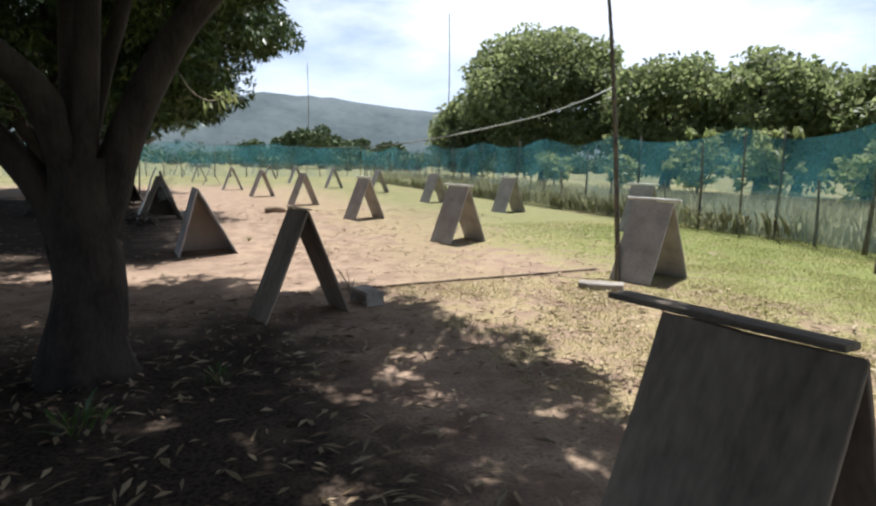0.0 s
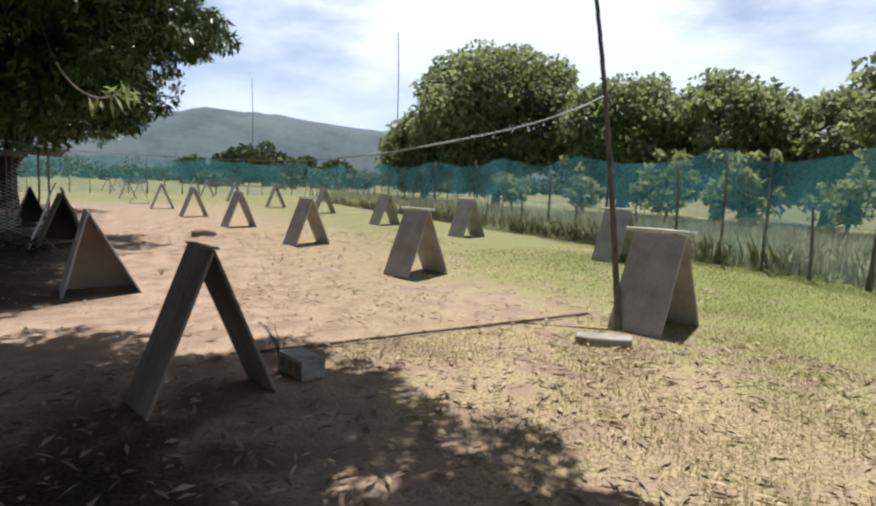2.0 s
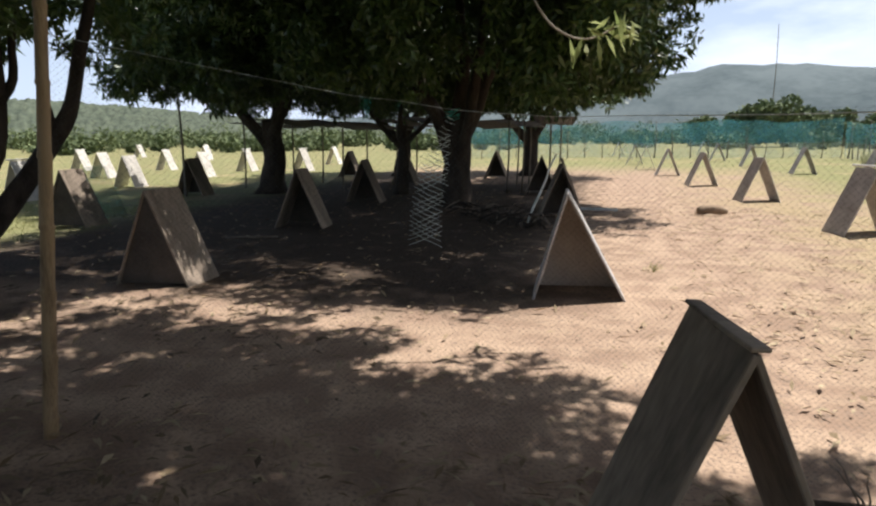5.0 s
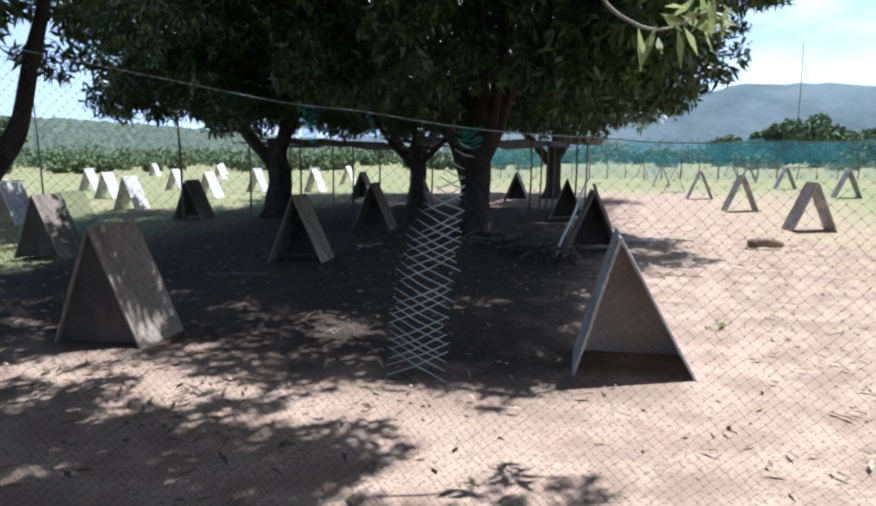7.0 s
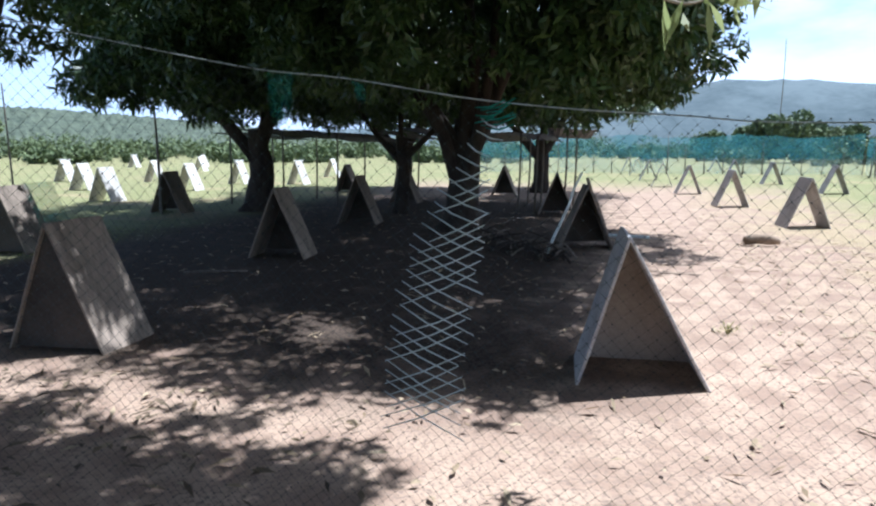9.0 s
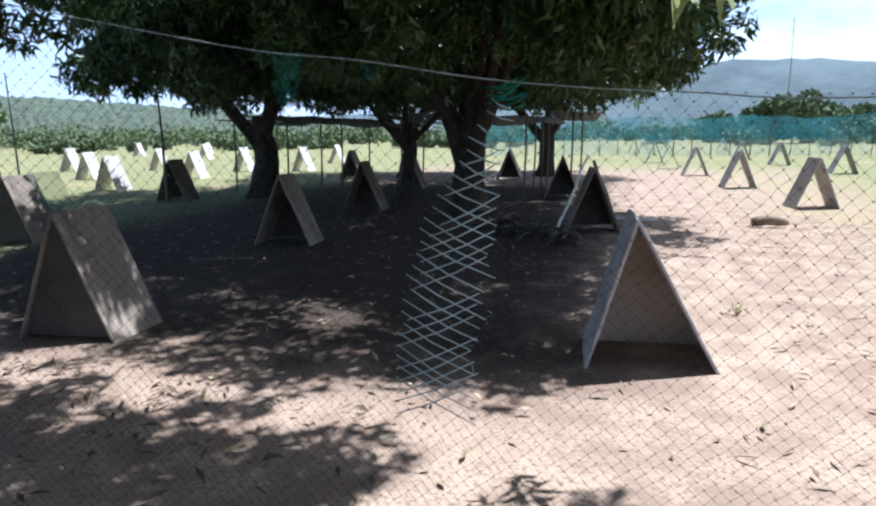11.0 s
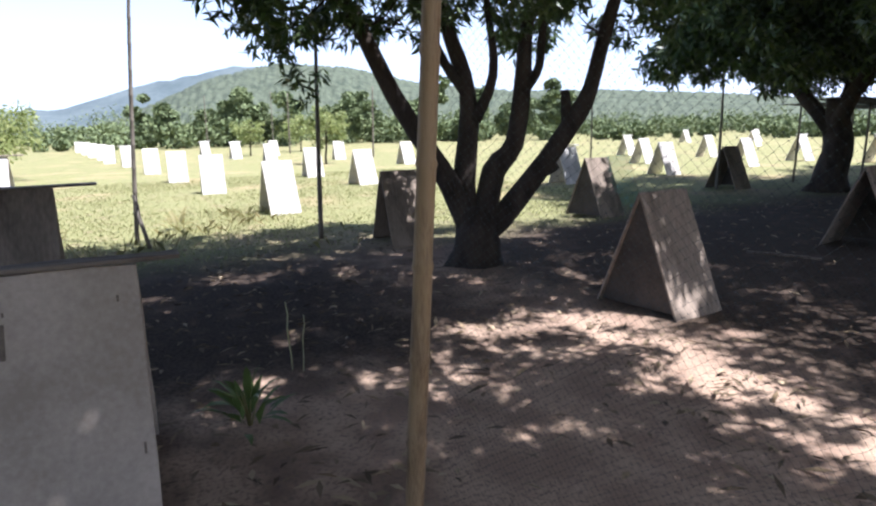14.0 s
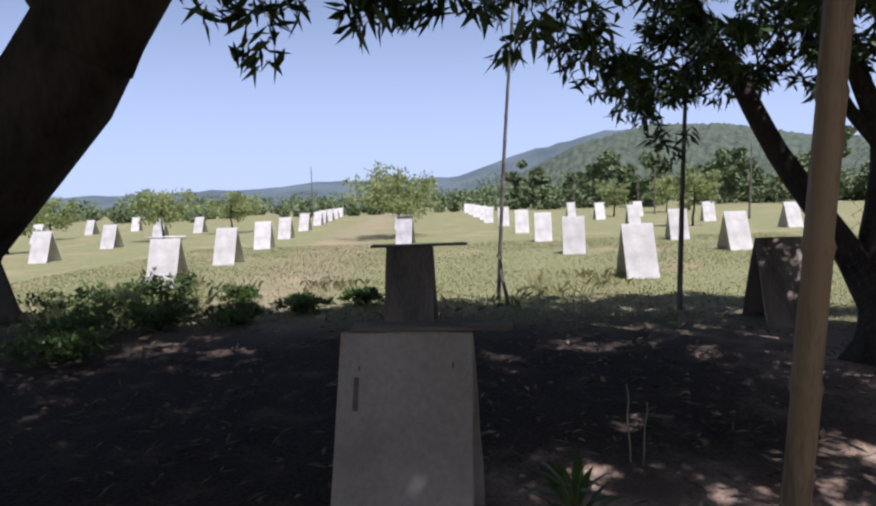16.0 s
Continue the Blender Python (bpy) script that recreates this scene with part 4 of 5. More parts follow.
# ---- fences, nets, poles ----
def fence_net(points, bottom, top, mat, label, seed, sag=0.25, step=0.5):
    """A cloth net hung between posts: wavy, sagging between its supports."""
    v, f = [], []
    pts = [Vector((*p, 0)) for p in points]
    cols = []
    for a, b2 in zip(pts, pts[1:]):
        k = max(2, int((b2 - a).length / step))
        for i in range(k):
            cols.append((a.lerp(b2, i / k), i / k))
    cols.append((pts[-1], 0.0))
    rows = 6
    for i, (p, t) in enumerate(cols):
        dip = sag * math.sin(t * math.pi) + 0.12 * noise.noise(Vector((i * 0.35, seed, 0)))
        for j in range(rows + 1):
            q = j / rows
            z = bottom + 0.12 * noise.noise(Vector((i * 0.3, seed, 7))) * (1 - q) + (top - bottom - dip) * q
            off = 0.10 * noise.noise(Vector((i * 0.5, q * 2, seed)))
            v.append((p.x + off, p.y + off * 0.4, z))
    for i in range(len(cols) - 1):
        for j in range(rows):
            a = i * (rows + 1) + j
            f.append((a, a + rows + 1, a + rows + 2, a + 1))
    return mesh_from(label, v, f, mat, True)


def net_fence(name, points, label, top, low, seed, mat):
    fence = empty(name, Matrix(), label, "fence")
    put_part("net", fence_net(points, low, top, mat, "net", seed), fence, "translucent teal shade net")
    put_part("lower_net", fence_net(points, 0.03, low + 0.02, M_NET_PALE, "lower_net", seed + 3, 0.0), fence, "thin pale net near the ground")
    r = random.Random(seed)
    for a, b2 in zip(points, points[1:]):
        a, b2 = Vector((*a, 0)), Vector((*b2, 0))
        k = max(1, round((b2 - a).length / 1.15))
        for i in range(k):
            p = a.lerp(b2, i / k)
            h = r.uniform(0.95, 1.35) if r.random() < 0.6 else r.uniform(1.8, top)
            me = pole_mesh("post", h + 0.1, r.uniform(0.025, 0.06), 0.02, M_POLE, (r.uniform(-0.1, 0.1), r.uniform(-0.1, 0.1)), False, 6, 0.6)
            put_part("post", me, fence, "", pose(p.x, p.y, -0.1))
    return fence


net_fence("net_fence", [(10.2, 2.0), (11.6, 6.4), (12.2, 9.6), (12.55, 14.5), (12.9, 18.5), (13.3, 24.0), (14.0, 31.0), (15.0, 40.0), (16.0, 50.0)], "long fence of teal shade netting on rough posts", 2.35, 0.95, 3, M_NET)
net_fence("net_fence", [(16.0, 50.5), (9.0, 50.0), (2.0, 50.0), (-4.0, 49.5), (-9, 49)], "far fence of teal netting across the field", 2.6, 1.0, 8, M_NET)


def lone_pole(x, y, h, r0, mat, lean, label, nodes=True):
    ob = new("pole", pole_mesh("pole", h + 0.25, r0, r0 * 0.6, mat, lean, nodes))
    ob.matrix_basis = pose(x, y, -0.25)
    return tagged(ob, label, "pole")


lone_pole(5.56, 5.84, 6.5, 0.038, M_POLE, (1.67, 3.07), "tall thin bamboo pole standing by the huts")
lone_pole(9.6, 5.0, 6.5, 0.05, M_POLE, (0.1, 0.1), "tall thin bamboo pole near the net fence")
lone_pole(-1.89, 6.24, 3.6, 0.04, M_BAMBOO, (0.39, 0.05), "tan bamboo pole holding the net rope")
lone_pole(-10.2, 5.6, 4.6, 0.035, M_POLE, (0.35, 0.35), "thin dark pole at the edge of the shade")
lone_pole(-8.95, 8.1, 3.2, 0.04, M_POLE, (0.0, 0.1), "thin dark pole at the edge of the shade")
lone_pole(-10.2, 18.6, 3.0, 0.04, M_POLE, (0.0, 0.0), "thin dark pole beside a dark hut")
lone_pole(-14.0, 17.9, 3.2, 0.03, M_POLE, (0.0, 0.0), "thin pole out in the grass")
for x, y, h in ((42.6, 90.5, 24), (33, 146, 23), (-55, -10, 5), (-62, 14, 5), (-48, 18, 4.5), (-70, 22, 6), (-36, 20, 4.2)):
    lone_pole(x, y, h, 0.1 if h > 20 else 0.06, M_POLE, (0.3, 0.0), "slender mast far off against the sky", False)

ROPE = [(-1.68, 6.30, 2.09), (-1.1, 6.48, 1.965), (-0.58, 6.60, 1.855), (-0.2, 6.61, 1.778), (0.02, 6.61, 1.750), (0.30, 6.61, 1.703), (0.60, 6.61, 1.676), (1.0, 6.62, 1.662), (2.6, 6.63, 1.70), (4.42, 6.62, 2.06), (5.4, 6.62, 2.36), (6.19, 6.98, 2.62)]


def rope_height(x):
    return float(np.interp(x, [p[0] for p in ROPE], [p[2] for p in ROPE]))


def rope_y(x):
    return float(np.interp(x, [p[0] for p in ROPE], [p[1] for p in ROPE]))


def hanging_net():
    """A knotted twine net hung from a rope: diamond mesh with small knots, doubled where two lengths overlap."""
    net = empty("hanging_net", Matrix(), "thin knotted twine net hanging from a slack rope", "net")
    pts = curve_pts(ROPE, 6)
    v, f = tube(pts, [float(np.interp(p.x, (1.0, 2.2, 3.5, 6), (0.0014, 0.004, 0.008, 0.008))) for p in pts], 6)
    put_part("rope", mesh_from("rope", v, f, M_ROPE, True), net, "pale slack rope")
    cell, x0, x1 = 0.030, -1.65, 3.6
    nu = int((x1 - x0) / cell)
    V, F, KV, KF = [], [], [], []

    def at(i, j):
        x = x0 + i * cell
        top = rope_height(x)
        z = top - j * cell
        y = rope_y(x) + 0.03 * noise.noise(Vector((x * 1.2, z * 1.2, 2))) + 0.05 * math.sin(x * 0.9) * max(0.0, 1 - z / 1.5)
        return Vector((x + 0.006 * noise.noise(Vector((i * 0.9, j * 0.9, 1))), y, max(z, 0.004)))

    def strand(a, b2, r=0.00027):
        d = (b2 - a).normalized()
        u = d.cross(Vector((0, 1, 0))).normalized() * r
        w = Vector((0, r, 0))
        o = len(V)
        for p in (a, b2):
            V.extend([tuple(p + u), tuple(p - u * 0.5 + w), tuple(p - u * 0.5 - w)])
        F.extend([(o, o + 1, o + 4, o + 3), (o + 1, o + 2, o + 5, o + 4), (o + 2, o, o + 3, o + 5)])

    half = 0.5
    for i in range(nu):
        rows = int(rope_height(x0 + i * cell) / cell)
        for j in range(0, rows):
            p = at(i, j)
            m = at(i + half, j + half)
            q = at(i + 1, j)
            strand(p, m)
            strand(q, m)
            if j + 1 < rows:
                strand(m, at(i, j + 1))
                strand(m, at(i + 1, j + 1))
            for c in (p, m):
                o = len(KV)
                s = 0.0018
                KV.extend([(c.x + s, c.y - s, c.z), (c.x - s, c.y - s, c.z), (c.x, c.y + s, c.z + s), (c.x, c.y + s, c.z - s)])
                KF.extend([(o, o + 1, o + 2), (o + 1, o, o + 3), (o, o + 2, o + 3), (o + 2, o + 1, o + 3)])
    tagged(put_part("mesh", mesh_from("mesh", V, F, M_TWINE), net), kind="stuff")
    tagged(put_part("knotting", mesh_from("knotting", KV, KF, M_TWINE), net), kind="stuff")
    # the gathered edge, where pale doubled twine crosses in long slanting loops
    V2, F2 = [], []
    r = random.Random(4)
    for k in range(25):
        z = 1.665 - 0.0236 * k
        t = (1.66 - z) / 0.8
        xc = float(np.interp(z, (0.7, 1.2, 1.28, 1.46, 1.6, 1.68), (0.17, 0.170, 0.185, 0.228, 0.272, 0.305))) + 0.004 * math.sin(k * 1.7)
        w = float(np.interp(z, (1.2, 1.43, 1.5, 1.6, 1.68), (0.075, 0.073, 0.050, 0.026, 0.020))) * r.uniform(0.88, 1.1)
        for sgn in (1, -1):
            if sgn < 0 and (t > 0.95 or r.random() < 0.25):
                continue
            a = Vector((xc - sgn * w, 6.602, z + 0.46 * w))
            b2 = Vector((xc + sgn * w + r.uniform(-0.008, 0.008), 6.588, z - 0.46 * w + r.uniform(-0.004, 0.004)))
            mid = a.lerp(b2, r.uniform(0.4, 0.6)) + Vector((0, -0.004, -0.004))
            vv, ff = tube([a, a.lerp(mid, 0.5), mid, mid.lerp(b2, 0.5), b2], [0.001, 0.0014, 0.0016, 0.0014, 0.0009], 5)
            o = len(V2)
            V2 += vv
            F2 += [tuple(q + o for q in g) for g in ff]
    tagged(put_part("gathered_edge", mesh_from("gathered_edge", V2, F2, M_TWINE_PALE, True), net, "pale doubled twine at the overlap"), kind="stuff")
    # a scrap of bunched green net at the top of the overlap
    v3, f3 = [], []
    for k in range(9):
        a = Vector((0.268 + 0.010 * (k % 3), 6.60 + 0.004 * (k % 2), 1.692 - 0.0045 * k))
        b2 = a + Vector((0.055 + 0.010 * math.sin(k * 2.0), -0.008, 0.012 + 0.008 * math.sin(k * 1.3)))
        vv, ff = tube([a, a.lerp(b2, 0.5) + Vector((0, 0, -0.006)), b2], [0.0012, 0.002, 0.0010], 5)
        o = len(v3)
        v3 += vv
        f3 += [tuple(q + o for q in g) for g in ff]
    tagged(put_part("bunched_top", mesh_from("bunched_top", v3, f3, M_TWINE_GREEN, True), net, "bunched green net"), kind="stuff")
    # two loose scraps hanging from the rope
    for x, w, h in ((-0.15, 0.07, 0.11), (0.03, 0.03, 0.04)):
        v4, f4 = [], []
        for i in range(6):
            for j in range(7):
                t = j / 6
                v4.append((x + w * (i / 5) * (1 - 0.5 * t) + 0.012 * t, rope_y(x) - 0.012 + 0.008 * math.sin(i * 1.9 + j), rope_height(x + w * i / 5) - 0.004 - h * t * (0.8 + 0.2 * math.sin(i * 2.3))))
        for i in range(5):
            for j in range(6):
                a = i * 7 + j
                f4.append((a, a + 7, a + 8, a + 1))
        put_part("hanging_scrap", mesh_from("hanging_scrap", v4, f4, M_NET_GREEN, True), net, "torn scrap of green net")
    return net


hanging_net()

# half-buried pipe along the foot of the net
pts = [Vector((1.9 + 0.33 * i, 6.52 + 0.013 * i + 0.02 * noise.noise(Vector((i * 0.7, 0, 0))), 0.012)) for i in range(13)]
v, f = tube(pts, [0.015 + 0.006 * noise.noise(Vector((i, 2, 0))) for i in range(13)], 7)
tagged(new("buried_pipe", mesh_from("buried_pipe", v, f, M_EARTH_EDGE, True)), "half-buried earthy pipe along the grass edge", "pipe")


# ---- shelter under the big trees ----
def shelter():
    th = empty("low_shelter", Matrix(), "low open shelter roofed with old sheets under the mango trees", "shelter")
    r = random.Random(6)
    for i in range(11):
        x = -9.9 + i * 0.94
        z = 1.99 + 0.07 * math.sin(i * 1.3)
        v, f = [], []
        k = 16
        for a in range(k + 1):
            for b2 in (0, 1):
                v.append((-0.6 + 1.2 * a / k, -1.8 + 3.9 * b2, 0.02 * (a % 2)))
        for a in range(k):
            f.append((a * 2, a * 2 + 2, a * 2 + 3, a * 2 + 1))
        put_part("roof_sheet", mesh_from("roof_sheet", v, f, M_SHEET if i % 3 else M_TARP), th, "", pose(x, 23.0 + r.uniform(-0.2, 0.2), z, r.uniform(-4.5, -1.5), r.uniform(-4, 4), r.uniform(-5, 5)))
    for x in (-10.2, -8.6, -6.9, -5.2, -3.4, -1.7, -1.3, -0.5):
        for y in (21.8, 24.1):
            me = pole_mesh("post", 2.05, 0.03, 0.026, M_POLE, (0.05, 0), False, 6, 0.7)
            put_part("post", me, th, "", pose(x + r.uniform(-0.1, 0.1), y, -0.02))


shelter()


# ---- loose things ----
def hollow_block(x, y, turn):
    th = empty("hollow_block", pose(x, y, 0.0, 0, 0, turn), "grey hollow concrete block lying beside a hut", "concrete block")
    bm = bmesh.new()
    xs = [-0.20, -0.172, -0.072, -0.05, 0.05, 0.072, 0.172, 0.20]
    ys = [-0.075, -0.045, 0.045, 0.075]
    for i in range(7):
        for j in range(3):
            if j == 1 and i in (1, 3, 5):
                continue
            bmesh.ops.create_cube(bm, size=1, matrix=Matrix.Translation(((xs[i] + xs[i + 1]) / 2, 0.1, (ys[j] + ys[j + 1]) / 2 + 0.075)) @ Matrix.Diagonal((xs[i + 1] - xs[i], 0.2, ys[j + 1] - ys[j], 1)))
    bmesh.ops.remove_doubles(bm, verts=bm.verts[:], dist=0.0005)
    part("block", bm, M_CONC, th)


hollow_block(2.2, 5.86, 100)
ob = part("concrete_slab", slab_bm(0.54, 0.2, 0.085, 0.012, 3, 0.02, 3), M_CONC, None)
ob.matrix_basis = pose(5.05, 5.58, -0.01, 2, 0, -44)
tagged(ob, "broken pale concrete slab lying in the grass", "slab")
v, f = tube(limb_path((-0.28, 0, 0.07), (0.28, 0.05, 0.07), (0, 0, 0.03), 6, 3), [0.07, 0.085, 0.09, 0.08, 0.085, 0.075, 0.05], 8, 0.4, 5)
ob = new("log", mesh_from("log", v, f, M_STONE, True))
ob.matrix_basis = pose(3.1, 17.0, 0)
tagged(ob, "short weathered log on the bare soil", "log")


def dead_branch(x, y, seed):
    vs, fs = [], []
    r = random.Random(seed)
    for i in range(4):
        a = Vector((r.uniform(-0.1, 0.1), r.uniform(-0.1, 0.1), 0.01))
        b2 = a + Vector((r.uniform(-0.3, 0.3), r.uniform(-0.25, 0.25), r.uniform(0.05, 0.4)))
        vv, ff = tube(limb_path(a, b2, (0, 0, 0.04), 4, i), [0.006, 0.005, 0.004, 0.003, 0.002], 5)
        o = len(vs)
        vs += vv
        fs += [tuple(q + o for q in g) for g in ff]
    ob = new("dead_branch", mesh_from("dead_branch", vs, fs, M_BOARD, True))
    ob.matrix_basis = pose(x, y, 0)
    tagged(ob, "dry dead twigs lying by a hut", "branch")


dead_branch(2.02, 6.35, 2)
dead_branch(-10.3, -0.2, 5)


def leaf_blade(name, length, width, mat):
    """One curved leaf blade along +x, from the origin."""
    v = [(0, 0, 0), (length * 0.35, width, length * 0.10), (length * 0.35, 0, length * 0.07), (length * 0.35, -width, length * 0.10), (length * 0.75, width * 0.6, length * 0.07), (length * 0.75, 0, length * 0.05), (length * 0.75, -width * 0.6, length * 0.07), (length, 0, -length * 0.04)]
    return mesh_from(name, v, [(0, 2, 1), (0, 3, 2), (1, 2, 5, 4), (2, 3, 6, 5), (4, 5, 7), (5, 6, 7)], mat, True)


def weed(x, y, h, w, seed, mat, label):
    """A clump of curved leaves on short stems."""
    r = random.Random(seed)
    th = empty("weed", pose(x, y, 0), label, "plant")
    blade = leaf_blade("leaf", h * 0.6, h * 0.075, mat)
    for i in range(26):
        a = r.uniform(0, 360)
        q = r.uniform(0.05, 1) ** 0.7
        z = h * r.uniform(0.0, 0.55) * (1.1 - 0.6 * q)
        m = pose(math.cos(radians(a)) * q * w * 0.7, math.sin(radians(a)) * q * w * 0.7, z, r.uniform(-20, 20), -r.uniform(25, 80) + 30 * q, a + r.uniform(-25, 25)) @ Matrix.Scale(r.uniform(0.6, 1.1), 4)
        put_part("leaf", blade, th, "", m)
    for i in range(5):
        a = r.uniform(0, 2 * math.pi)
        v, f = tube([(0, 0, -0.03), (math.cos(a) * w * 0.2, math.sin(a) * w * 0.2, h * 0.3), (math.cos(a) * w * 0.5, math.sin(a) * w * 0.5, h * 0.6)], [0.006, 0.004, 0.002], 4)
        put_part("stem", mesh_from("stem", v, f, M_GRASS, True), th)


weed(-3.2, 5.87, 0.4, 0.2, 3, M_LEAF_DIM, "small broad-leaved green plant in the shade")
weed(-10.5, 0.0, 0.55, 0.45, 4, M_GREEN, "tangled weeds at the edge of the shade")
weed(-9.7, -0.6, 0.6, 0.5, 5, M_GREEN, "tangled weeds at the edge of the shade")
weed(-8.9, 0.35, 0.75, 0.55, 14, M_GREEN, "dense weeds in the shade of the trees")
weed(-9.3, 1.0, 0.6, 0.5, 15, M_GREEN, "dense weeds in the shade of the trees")
weed(-8.2, -0.4, 0.7, 0.5, 16, M_GREEN, "dense weeds in the shade of the trees")
weed(-10.9, 4.4, 0.4, 0.3, 6, M_GRASS, "tuft of weeds at the edge of the shade")
weed(-11.2, 6.3, 0.45, 0.3, 7, M_GRASS, "tuft of weeds at the edge of the shade")
weed(1.6, 11.3, 0.13, 0.12, 8, M_GRASS, "dry tuft of weeds on the soil")
weed(-0.4, 3.3, 0.24, 0.25, 9, M_LEAF, "low green weeds under the mango tree")
weed(0.4, 3.9, 0.16, 0.18, 10, M_LEAF, "low green weeds under the mango tree")


def shrub(x, y, h, w, seed, label):
    """A low bush: several bent stems with drooping leaves."""
    r = np.random.default_rng(seed)
    bush = empty("shrub", pose(x, y, 0), label, "bush")
    tips = []
    for k in range(7):
        a = 2 * math.pi * k / 7 + r.uniform(-0.3, 0.3)
        tip = Vector((math.cos(a) * w * r.uniform(0.3, 0.9), math.sin(a) * w * r.uniform(0.3, 0.9), h * r.uniform(0.6, 0.95)))
        pts = limb_path((0, 0, -0.04), tip, (0, 0, 0.1), 5, seed + k)
        v, f = tube(pts, [0.014, 0.012, 0.01, 0.008, 0.006, 0.003], 5)
        put_part("stem", mesh_from("stem", v, f, M_BARK, True), bush)
        tips += [tuple(p) for p in pts[1:]] + [(tip.x * 1.1, tip.y * 1.1, 0.12)]
    cl = [(*p, w * 0.3, w * 0.3, h * 0.2) for p in tips]
    cs, ns = crown_points(cl, 20 / (w * 0.3 * h * 0.2), seed + 3, 0.6)
    cs[:, 2] = np.maximum(cs[:, 2], 0.05)
    put_part("foliage", leaves("foliage", cs, ns, 0.12, 0.018, M_LEAF_DIM, seed + 5, -0.2), bush)


for i, (x, y, h, w) in enumerate([(-9.3, 0.6, 0.7, 0.6), (-10.2, 1.3, 0.34, 0.5), (-7.5, 0.3, 0.42, 0.7), (-8.3, 0.9, 0.34, 0.7), (-8.6, 1.9, 0.24, 0.6), (-9.4, 2.6, 0.24, 0.5), (-9.9, 3.45, 0.26, 0.35), (-6.6, 0.7, 0.3, 0.6), (-8.6, -0.6, 0.5, 0.8), (-9.8, -0.3, 0.5, 0.7)]):
    shrub(x, y, h, w, 300 + i, "dense leafy bush in the shade at the field's edge")


def brush_pile(x, y, w, seed):
    """Cut branches and old boards heaped beside a hut."""
    r = random.Random(seed)
    heap = empty("brush_pile", pose(x, y, 0), "heap of dark cut branches and scraps beside a hut", "brush")
    for k in range(26):
        a, q = r.uniform(0, math.pi), r.uniform(0.3, 0.7) * w
        c = Vector((r.uniform(-0.5, 0.5) * w, r.uniform(-0.4, 0.4) * w, r.uniform(0.03, 0.22)))
        d = Vector((math.cos(a) * q, math.sin(a) * q, r.uniform(-0.02, 0.25)))
        e0, e1 = c - d * 0.5, c + d * 0.5
        e0.z, e1.z = max(e0.z, 0.012), max(e1.z, 0.012)
        t = r.uniform(0.008, 0.024)
        v, f = tube(limb_path(e0, e1, (0, 0, 0.02), 5, seed + k), [t, t, t * 0.95, t * 0.85, t * 0.7, t * 0.5], 6)
        put_part("branch", mesh_from("branch", v, f, M_BARK if k % 4 else M_BOARD, True), heap)
    return heap


brush_pile(-0.85, 15.2, 0.9, 3)
brush_pile(-0.2, 14.7, 0.6, 9)
brush_pile(-1.6, 16.2, 0.8, 14)


# a dark streak and nail holes on the face of the hut nearest the open field
near_panel = [c for c in topped.children if c.name.startswith("side_panel")][1]
for k, (yy, zz, wy, hz) in enumerate([(-0.22, 0.78, 0.024, 0.15), (-0.21, 0.96, 0.008, 0.02), (0.22, 0.97, 0.010, 0.03), (0.27, 0.30, 0.010, 0.05)]):
    part("stain", slab_bm(0.003, wy, hz, 0.0, 0), M_STAIN, near_panel, "dark streak" if k == 0 else "nail hole", pose(THICK / 2 + 0.004, yy, zz))


# sticks, a draped scrap of net
def stick(a, b2, r, mat, label):
    v, f = tube(limb_path(a, b2, (0, 0, 0.01), 5, 2), [r, r * 1.05, r, r * 0.95, r * 0.9, r * 0.8], 7)
    tagged(new("stick", mesh_from("stick", v, f, mat, True)), label, "stick")


stick((-4.75, 12.25, 0.03), (-4.0, 12.55, 0.03), 0.018, M_BOARD, "pale stick lying on shaded soil")
stick((-0.35, 15.2, 0.0), (0.12, 15.6, 1.25), 0.022, M_TWINE_PALE, "pale stick leaning on a dark hut")
stick((0.62, 16.0, 0.0), (0.2, 15.85, 1.16), 0.035, M_BOARD, "dark plank leaning on a dark hut")
stick((0.0, 17.4, 0.03), (1.3, 17.3, 0.03), 0.03, M_TWINE_PALE, "pale plank lying behind a hut")
stick((-3.90, 6.30, 0.0), (-3.86, 6.27, 0.5), 0.005, M_TALL, "thin pale dry stalk standing in the shade")
stick((-3.84, 6.36, 0.0), (-3.90, 6.40, 0.38), 0.004, M_TALL, "thin pale dry stalk standing in the shade")
stick((-9.6, 5.75, 0.0), (-9.95, 5.62, 0.75), 0.03, M_POLE, "short stake bracing a thin pole")
v, f = [], []
for i in range(9):
    for j in range(8):
        t = j / 7
        v.append((-8.12 + 0.42 * t + 0.02 * noise.noise(Vector((i, j, 1))), 13.0 + i * 0.07, 1.09 - 0.92 * t + 0.03 * noise.noise(Vector((i, j, 5)))))
for i in range(8):
    for j in range(7):
        a = i * 8 + j
        f.append((a, a + 8, a + 9, a + 1))
tagged(new("net_scrap", mesh_from("net_scrap", v, f, M_NET_GREEN, True)), "scrap of green netting draped over a hut", "net")


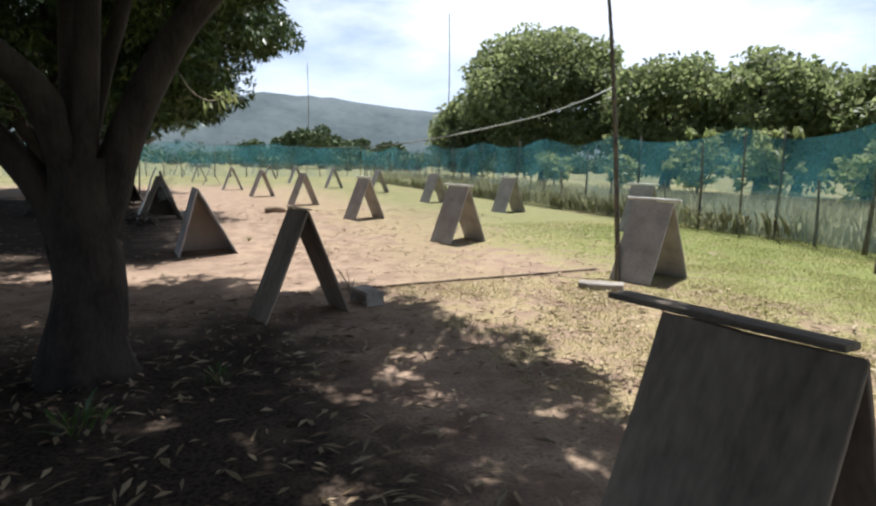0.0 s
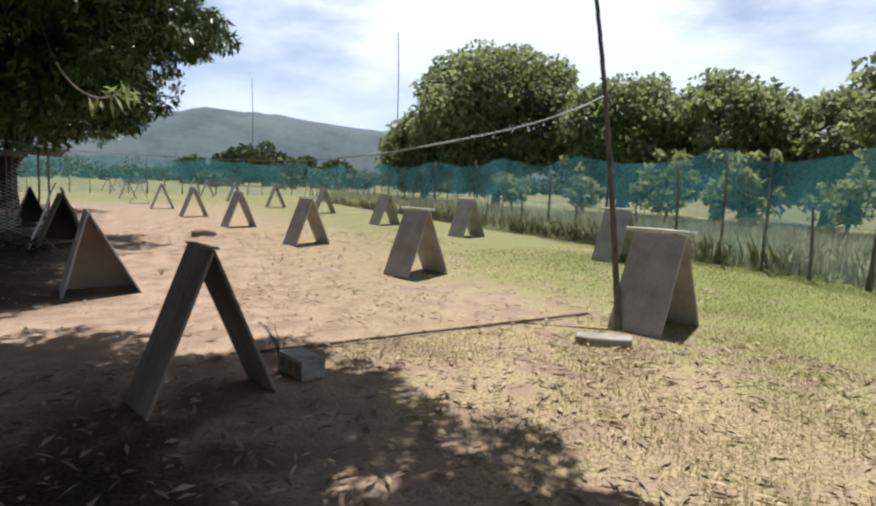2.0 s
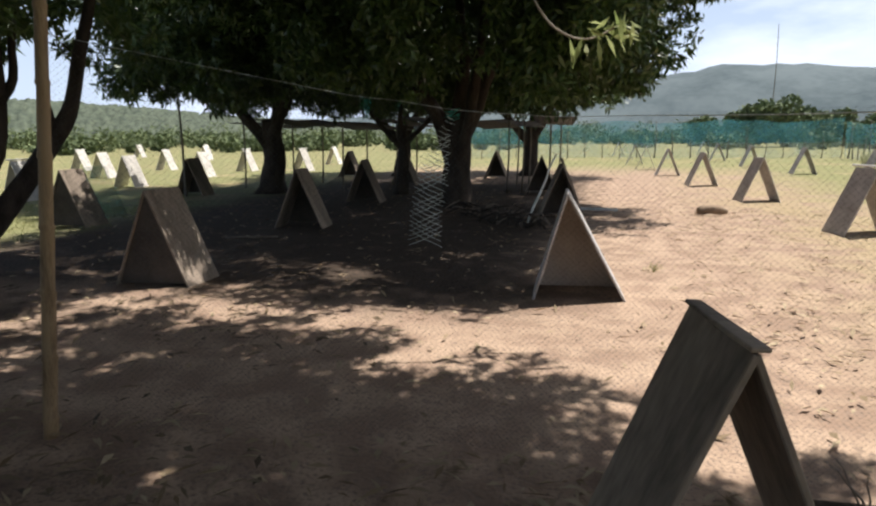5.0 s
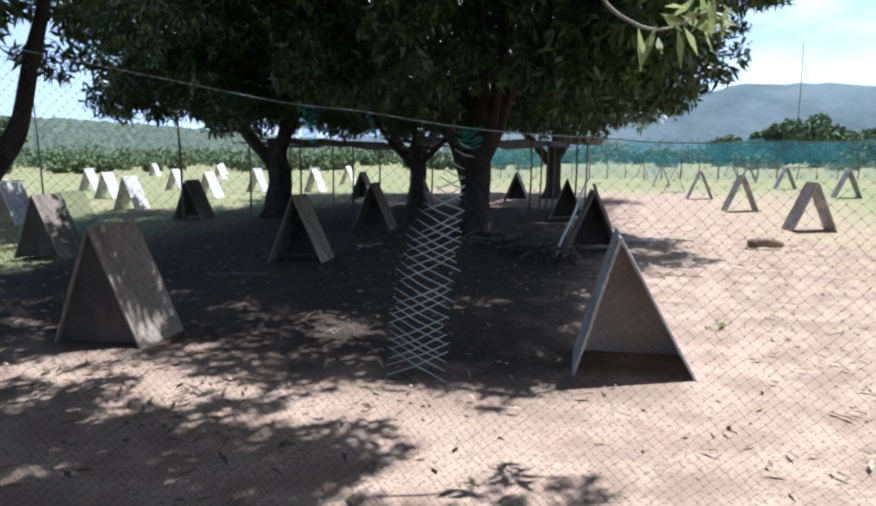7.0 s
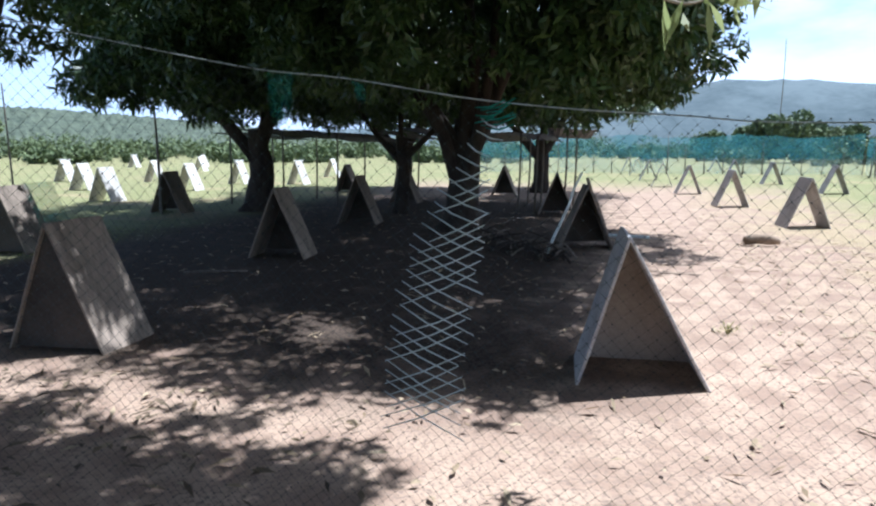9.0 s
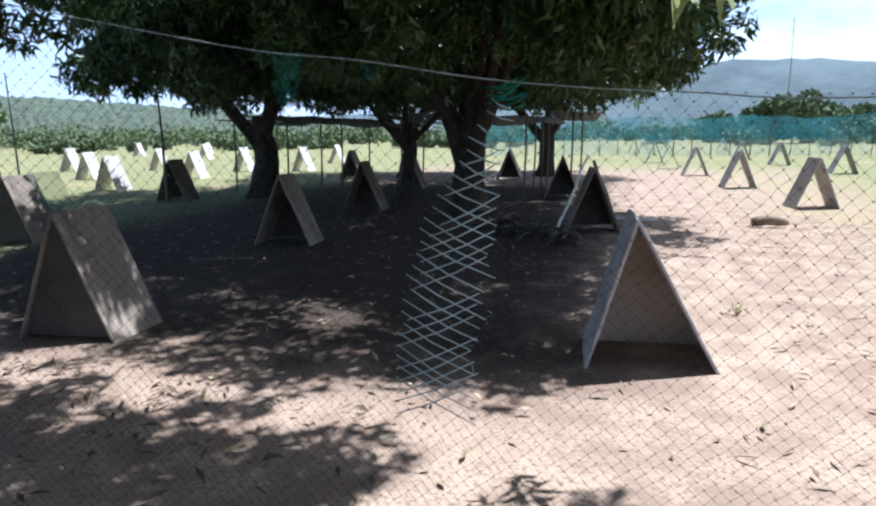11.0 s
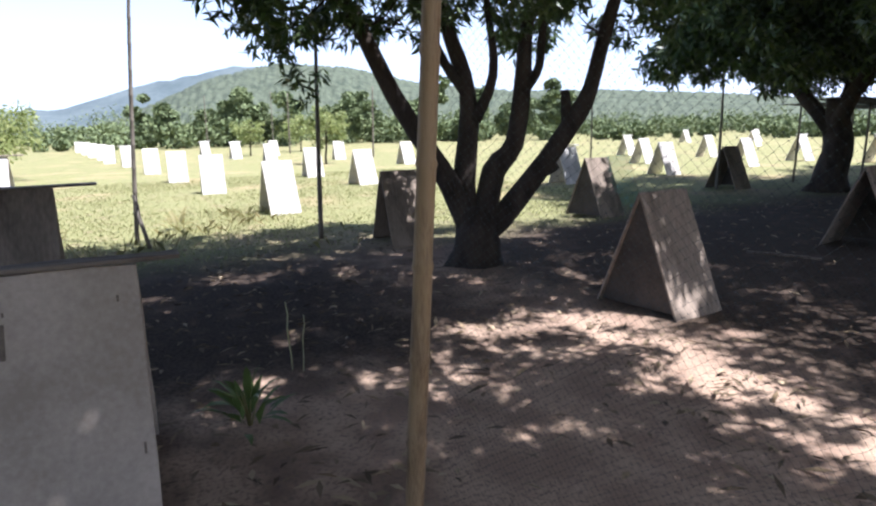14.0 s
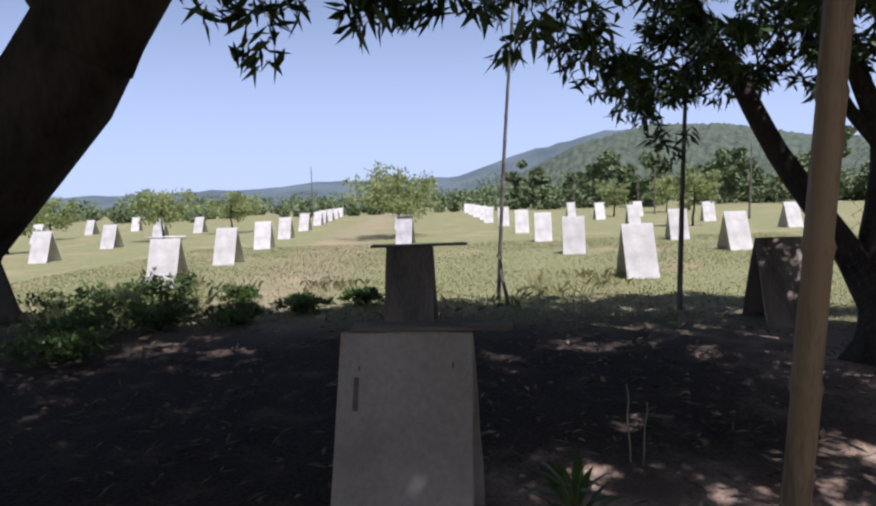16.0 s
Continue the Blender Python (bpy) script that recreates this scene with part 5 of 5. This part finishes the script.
# ---- grass and leaf litter ----
def blades(name, n, box, h, mat, seed, keep, label, width=0.004, sway=1.0):
    r = np.random.default_rng(seed)
    xy = np.stack([r.uniform(box[0], box[2], n), r.uniform(box[1], box[3], n)], 1)
    xy = xy[[keep(*p) > r.random() for p in xy]]
    n = len(xy)
    base = np.concatenate([xy, np.zeros((n, 1))], 1)
    a = r.uniform(0, 2 * math.pi, n)
    lean = np.stack([np.cos(a), np.sin(a), np.zeros(n)], 1) * (r.uniform(0.2, 1.0, n) * h * sway)[:, None]
    side = np.stack([-np.sin(a), np.cos(a), np.zeros(n)], 1) * width * r.uniform(0.6, 1.5, n)[:, None]
    top = base + lean + np.stack([np.zeros(n), np.zeros(n), h * r.uniform(0.4, 1.2, n)], 1)
    mid = base + lean * 0.35 + np.stack([np.zeros(n), np.zeros(n), h * r.uniform(0.3, 0.6, n)], 1)
    v = np.stack([base - side, base + side, mid + side * 0.8, top, mid - side * 0.8], 1).reshape(-1, 3)
    me = mesh_np(name, v, np.arange(n * 5).reshape(-1, 5), mat)
    return tagged(new(name, me), label, "grass", kind="stuff")


def patchy(x, y, s=0.5, seed=0.0):
    return 0.5 + 0.9 * noise.noise(Vector((x * s, y * s, seed)))


blades("dry_grass", 75000, (2.3, -1.0, 9.0, 6.5), 0.03, M_GRASS, 1, lambda x, y: max(0, 1.5 * patchy(x, y, 0.9) - 0.25) * min(1, max(0, (x - 2.2) * 1.0)), "short patchy yellow-green grass", 0.003)
blades("green_grass", 60000, (6.0, -2.0, 12.5, 13.0), 0.035, M_LUSH, 2, lambda x, y: min(1, max(0, (x - 6.0) * 0.25)) * (0.4 + patchy(x, y, 0.5, 3)), "short green grass by the fence", 0.004)
blades("fence_grass", 46000, (11.9, 6.0, 15.6, 40.0), 0.75, M_TALL, 3, lambda x, y: (0.25 + patchy(x, y, 0.4, 5)) * (1 if x > 11.9 + (y - 8) * 0.05 else 0), "tall pale grass along the net fence", 0.006, 0.4)
blades("field_grass", 70000, (-24.0, -6.0, -7.0, 16.0), 0.045, M_GREEN, 4, lambda x, y: (0.3 + patchy(x, y, 0.35, 8)) * min(1, max(0, (-7.5 - x) * 0.4)), "short green grass across the open field", 0.007)
blades("rough_grass", 9000, (-13.0, -2.0, -8.0, 9.0), 0.22, M_GRASS, 5, lambda x, y: max(0, patchy(x, y, 0.6, 2) - 0.55), "rough tufts of grass at the shade's edge", 0.006)


def litter(name, n, box, mat, seed, keep, label):
    r = np.random.default_rng(seed)
    xy = np.stack([r.uniform(box[0], box[2], n), r.uniform(box[1], box[3], n)], 1)
    xy = xy[[keep(*p) > r.random() for p in xy]]
    n = len(xy)
    c = np.concatenate([xy, r.uniform(0.008, 0.03, (n, 1))], 1)
    a = r.uniform(0, 2 * math.pi, n)
    d = np.stack([np.cos(a), np.sin(a), r.normal(0, 0.15, n)], 1)
    s = np.stack([-np.sin(a), np.cos(a), r.normal(0, 0.25, n)], 1)
    L, W = r.uniform(0.02, 0.08, n)[:, None], r.uniform(0.006, 0.02, n)[:, None]
    up = np.array((0, 0, 1.0))
    v = np.stack([c - d * L, c + s * W + up * 0.008, c + d * L, c - s * W + up * 0.008], 1).reshape(-1, 3)
    return tagged(new(name, mesh_np(name, v, np.arange(n * 4).reshape(-1, 4), mat)), label, "leaf litter", kind="stuff")


litter("leaf_litter", 9000, (-2.5, -0.5, 6.5, 6.6), M_LITTER, 11, lambda x, y: (0.15 + 0.85 * patchy(x, y, 0.6, 4)) * (1.0 if x > 2.2 else 0.7), "dry mango leaves scattered on the ground")
litter("leaf_litter", 3500, (2.0, 6.7, 9.0, 18.0), M_LITTER, 13, lambda x, y: 0.2 + 0.6 * patchy(x, y, 0.5, 9), "small dry leaves strewn over bare soil")
litter("leaf_litter", 5000, (-10.0, -0.5, -0.5, 9.0), M_LITTER_SHADE, 14, lambda x, y: 0.2 + 0.7 * patchy(x, y, 0.5, 12), "brown leaves darkened for tree shade, scattered over dark shaded earth")
litter("leaf_litter", 6000, (-9.0, 4.0, 4.0, 22.0), M_LITTER, 12, lambda x, y: 0.1 + 0.5 * patchy(x, y, 0.5, 6), "sparse dry leaves on the shaded soil")
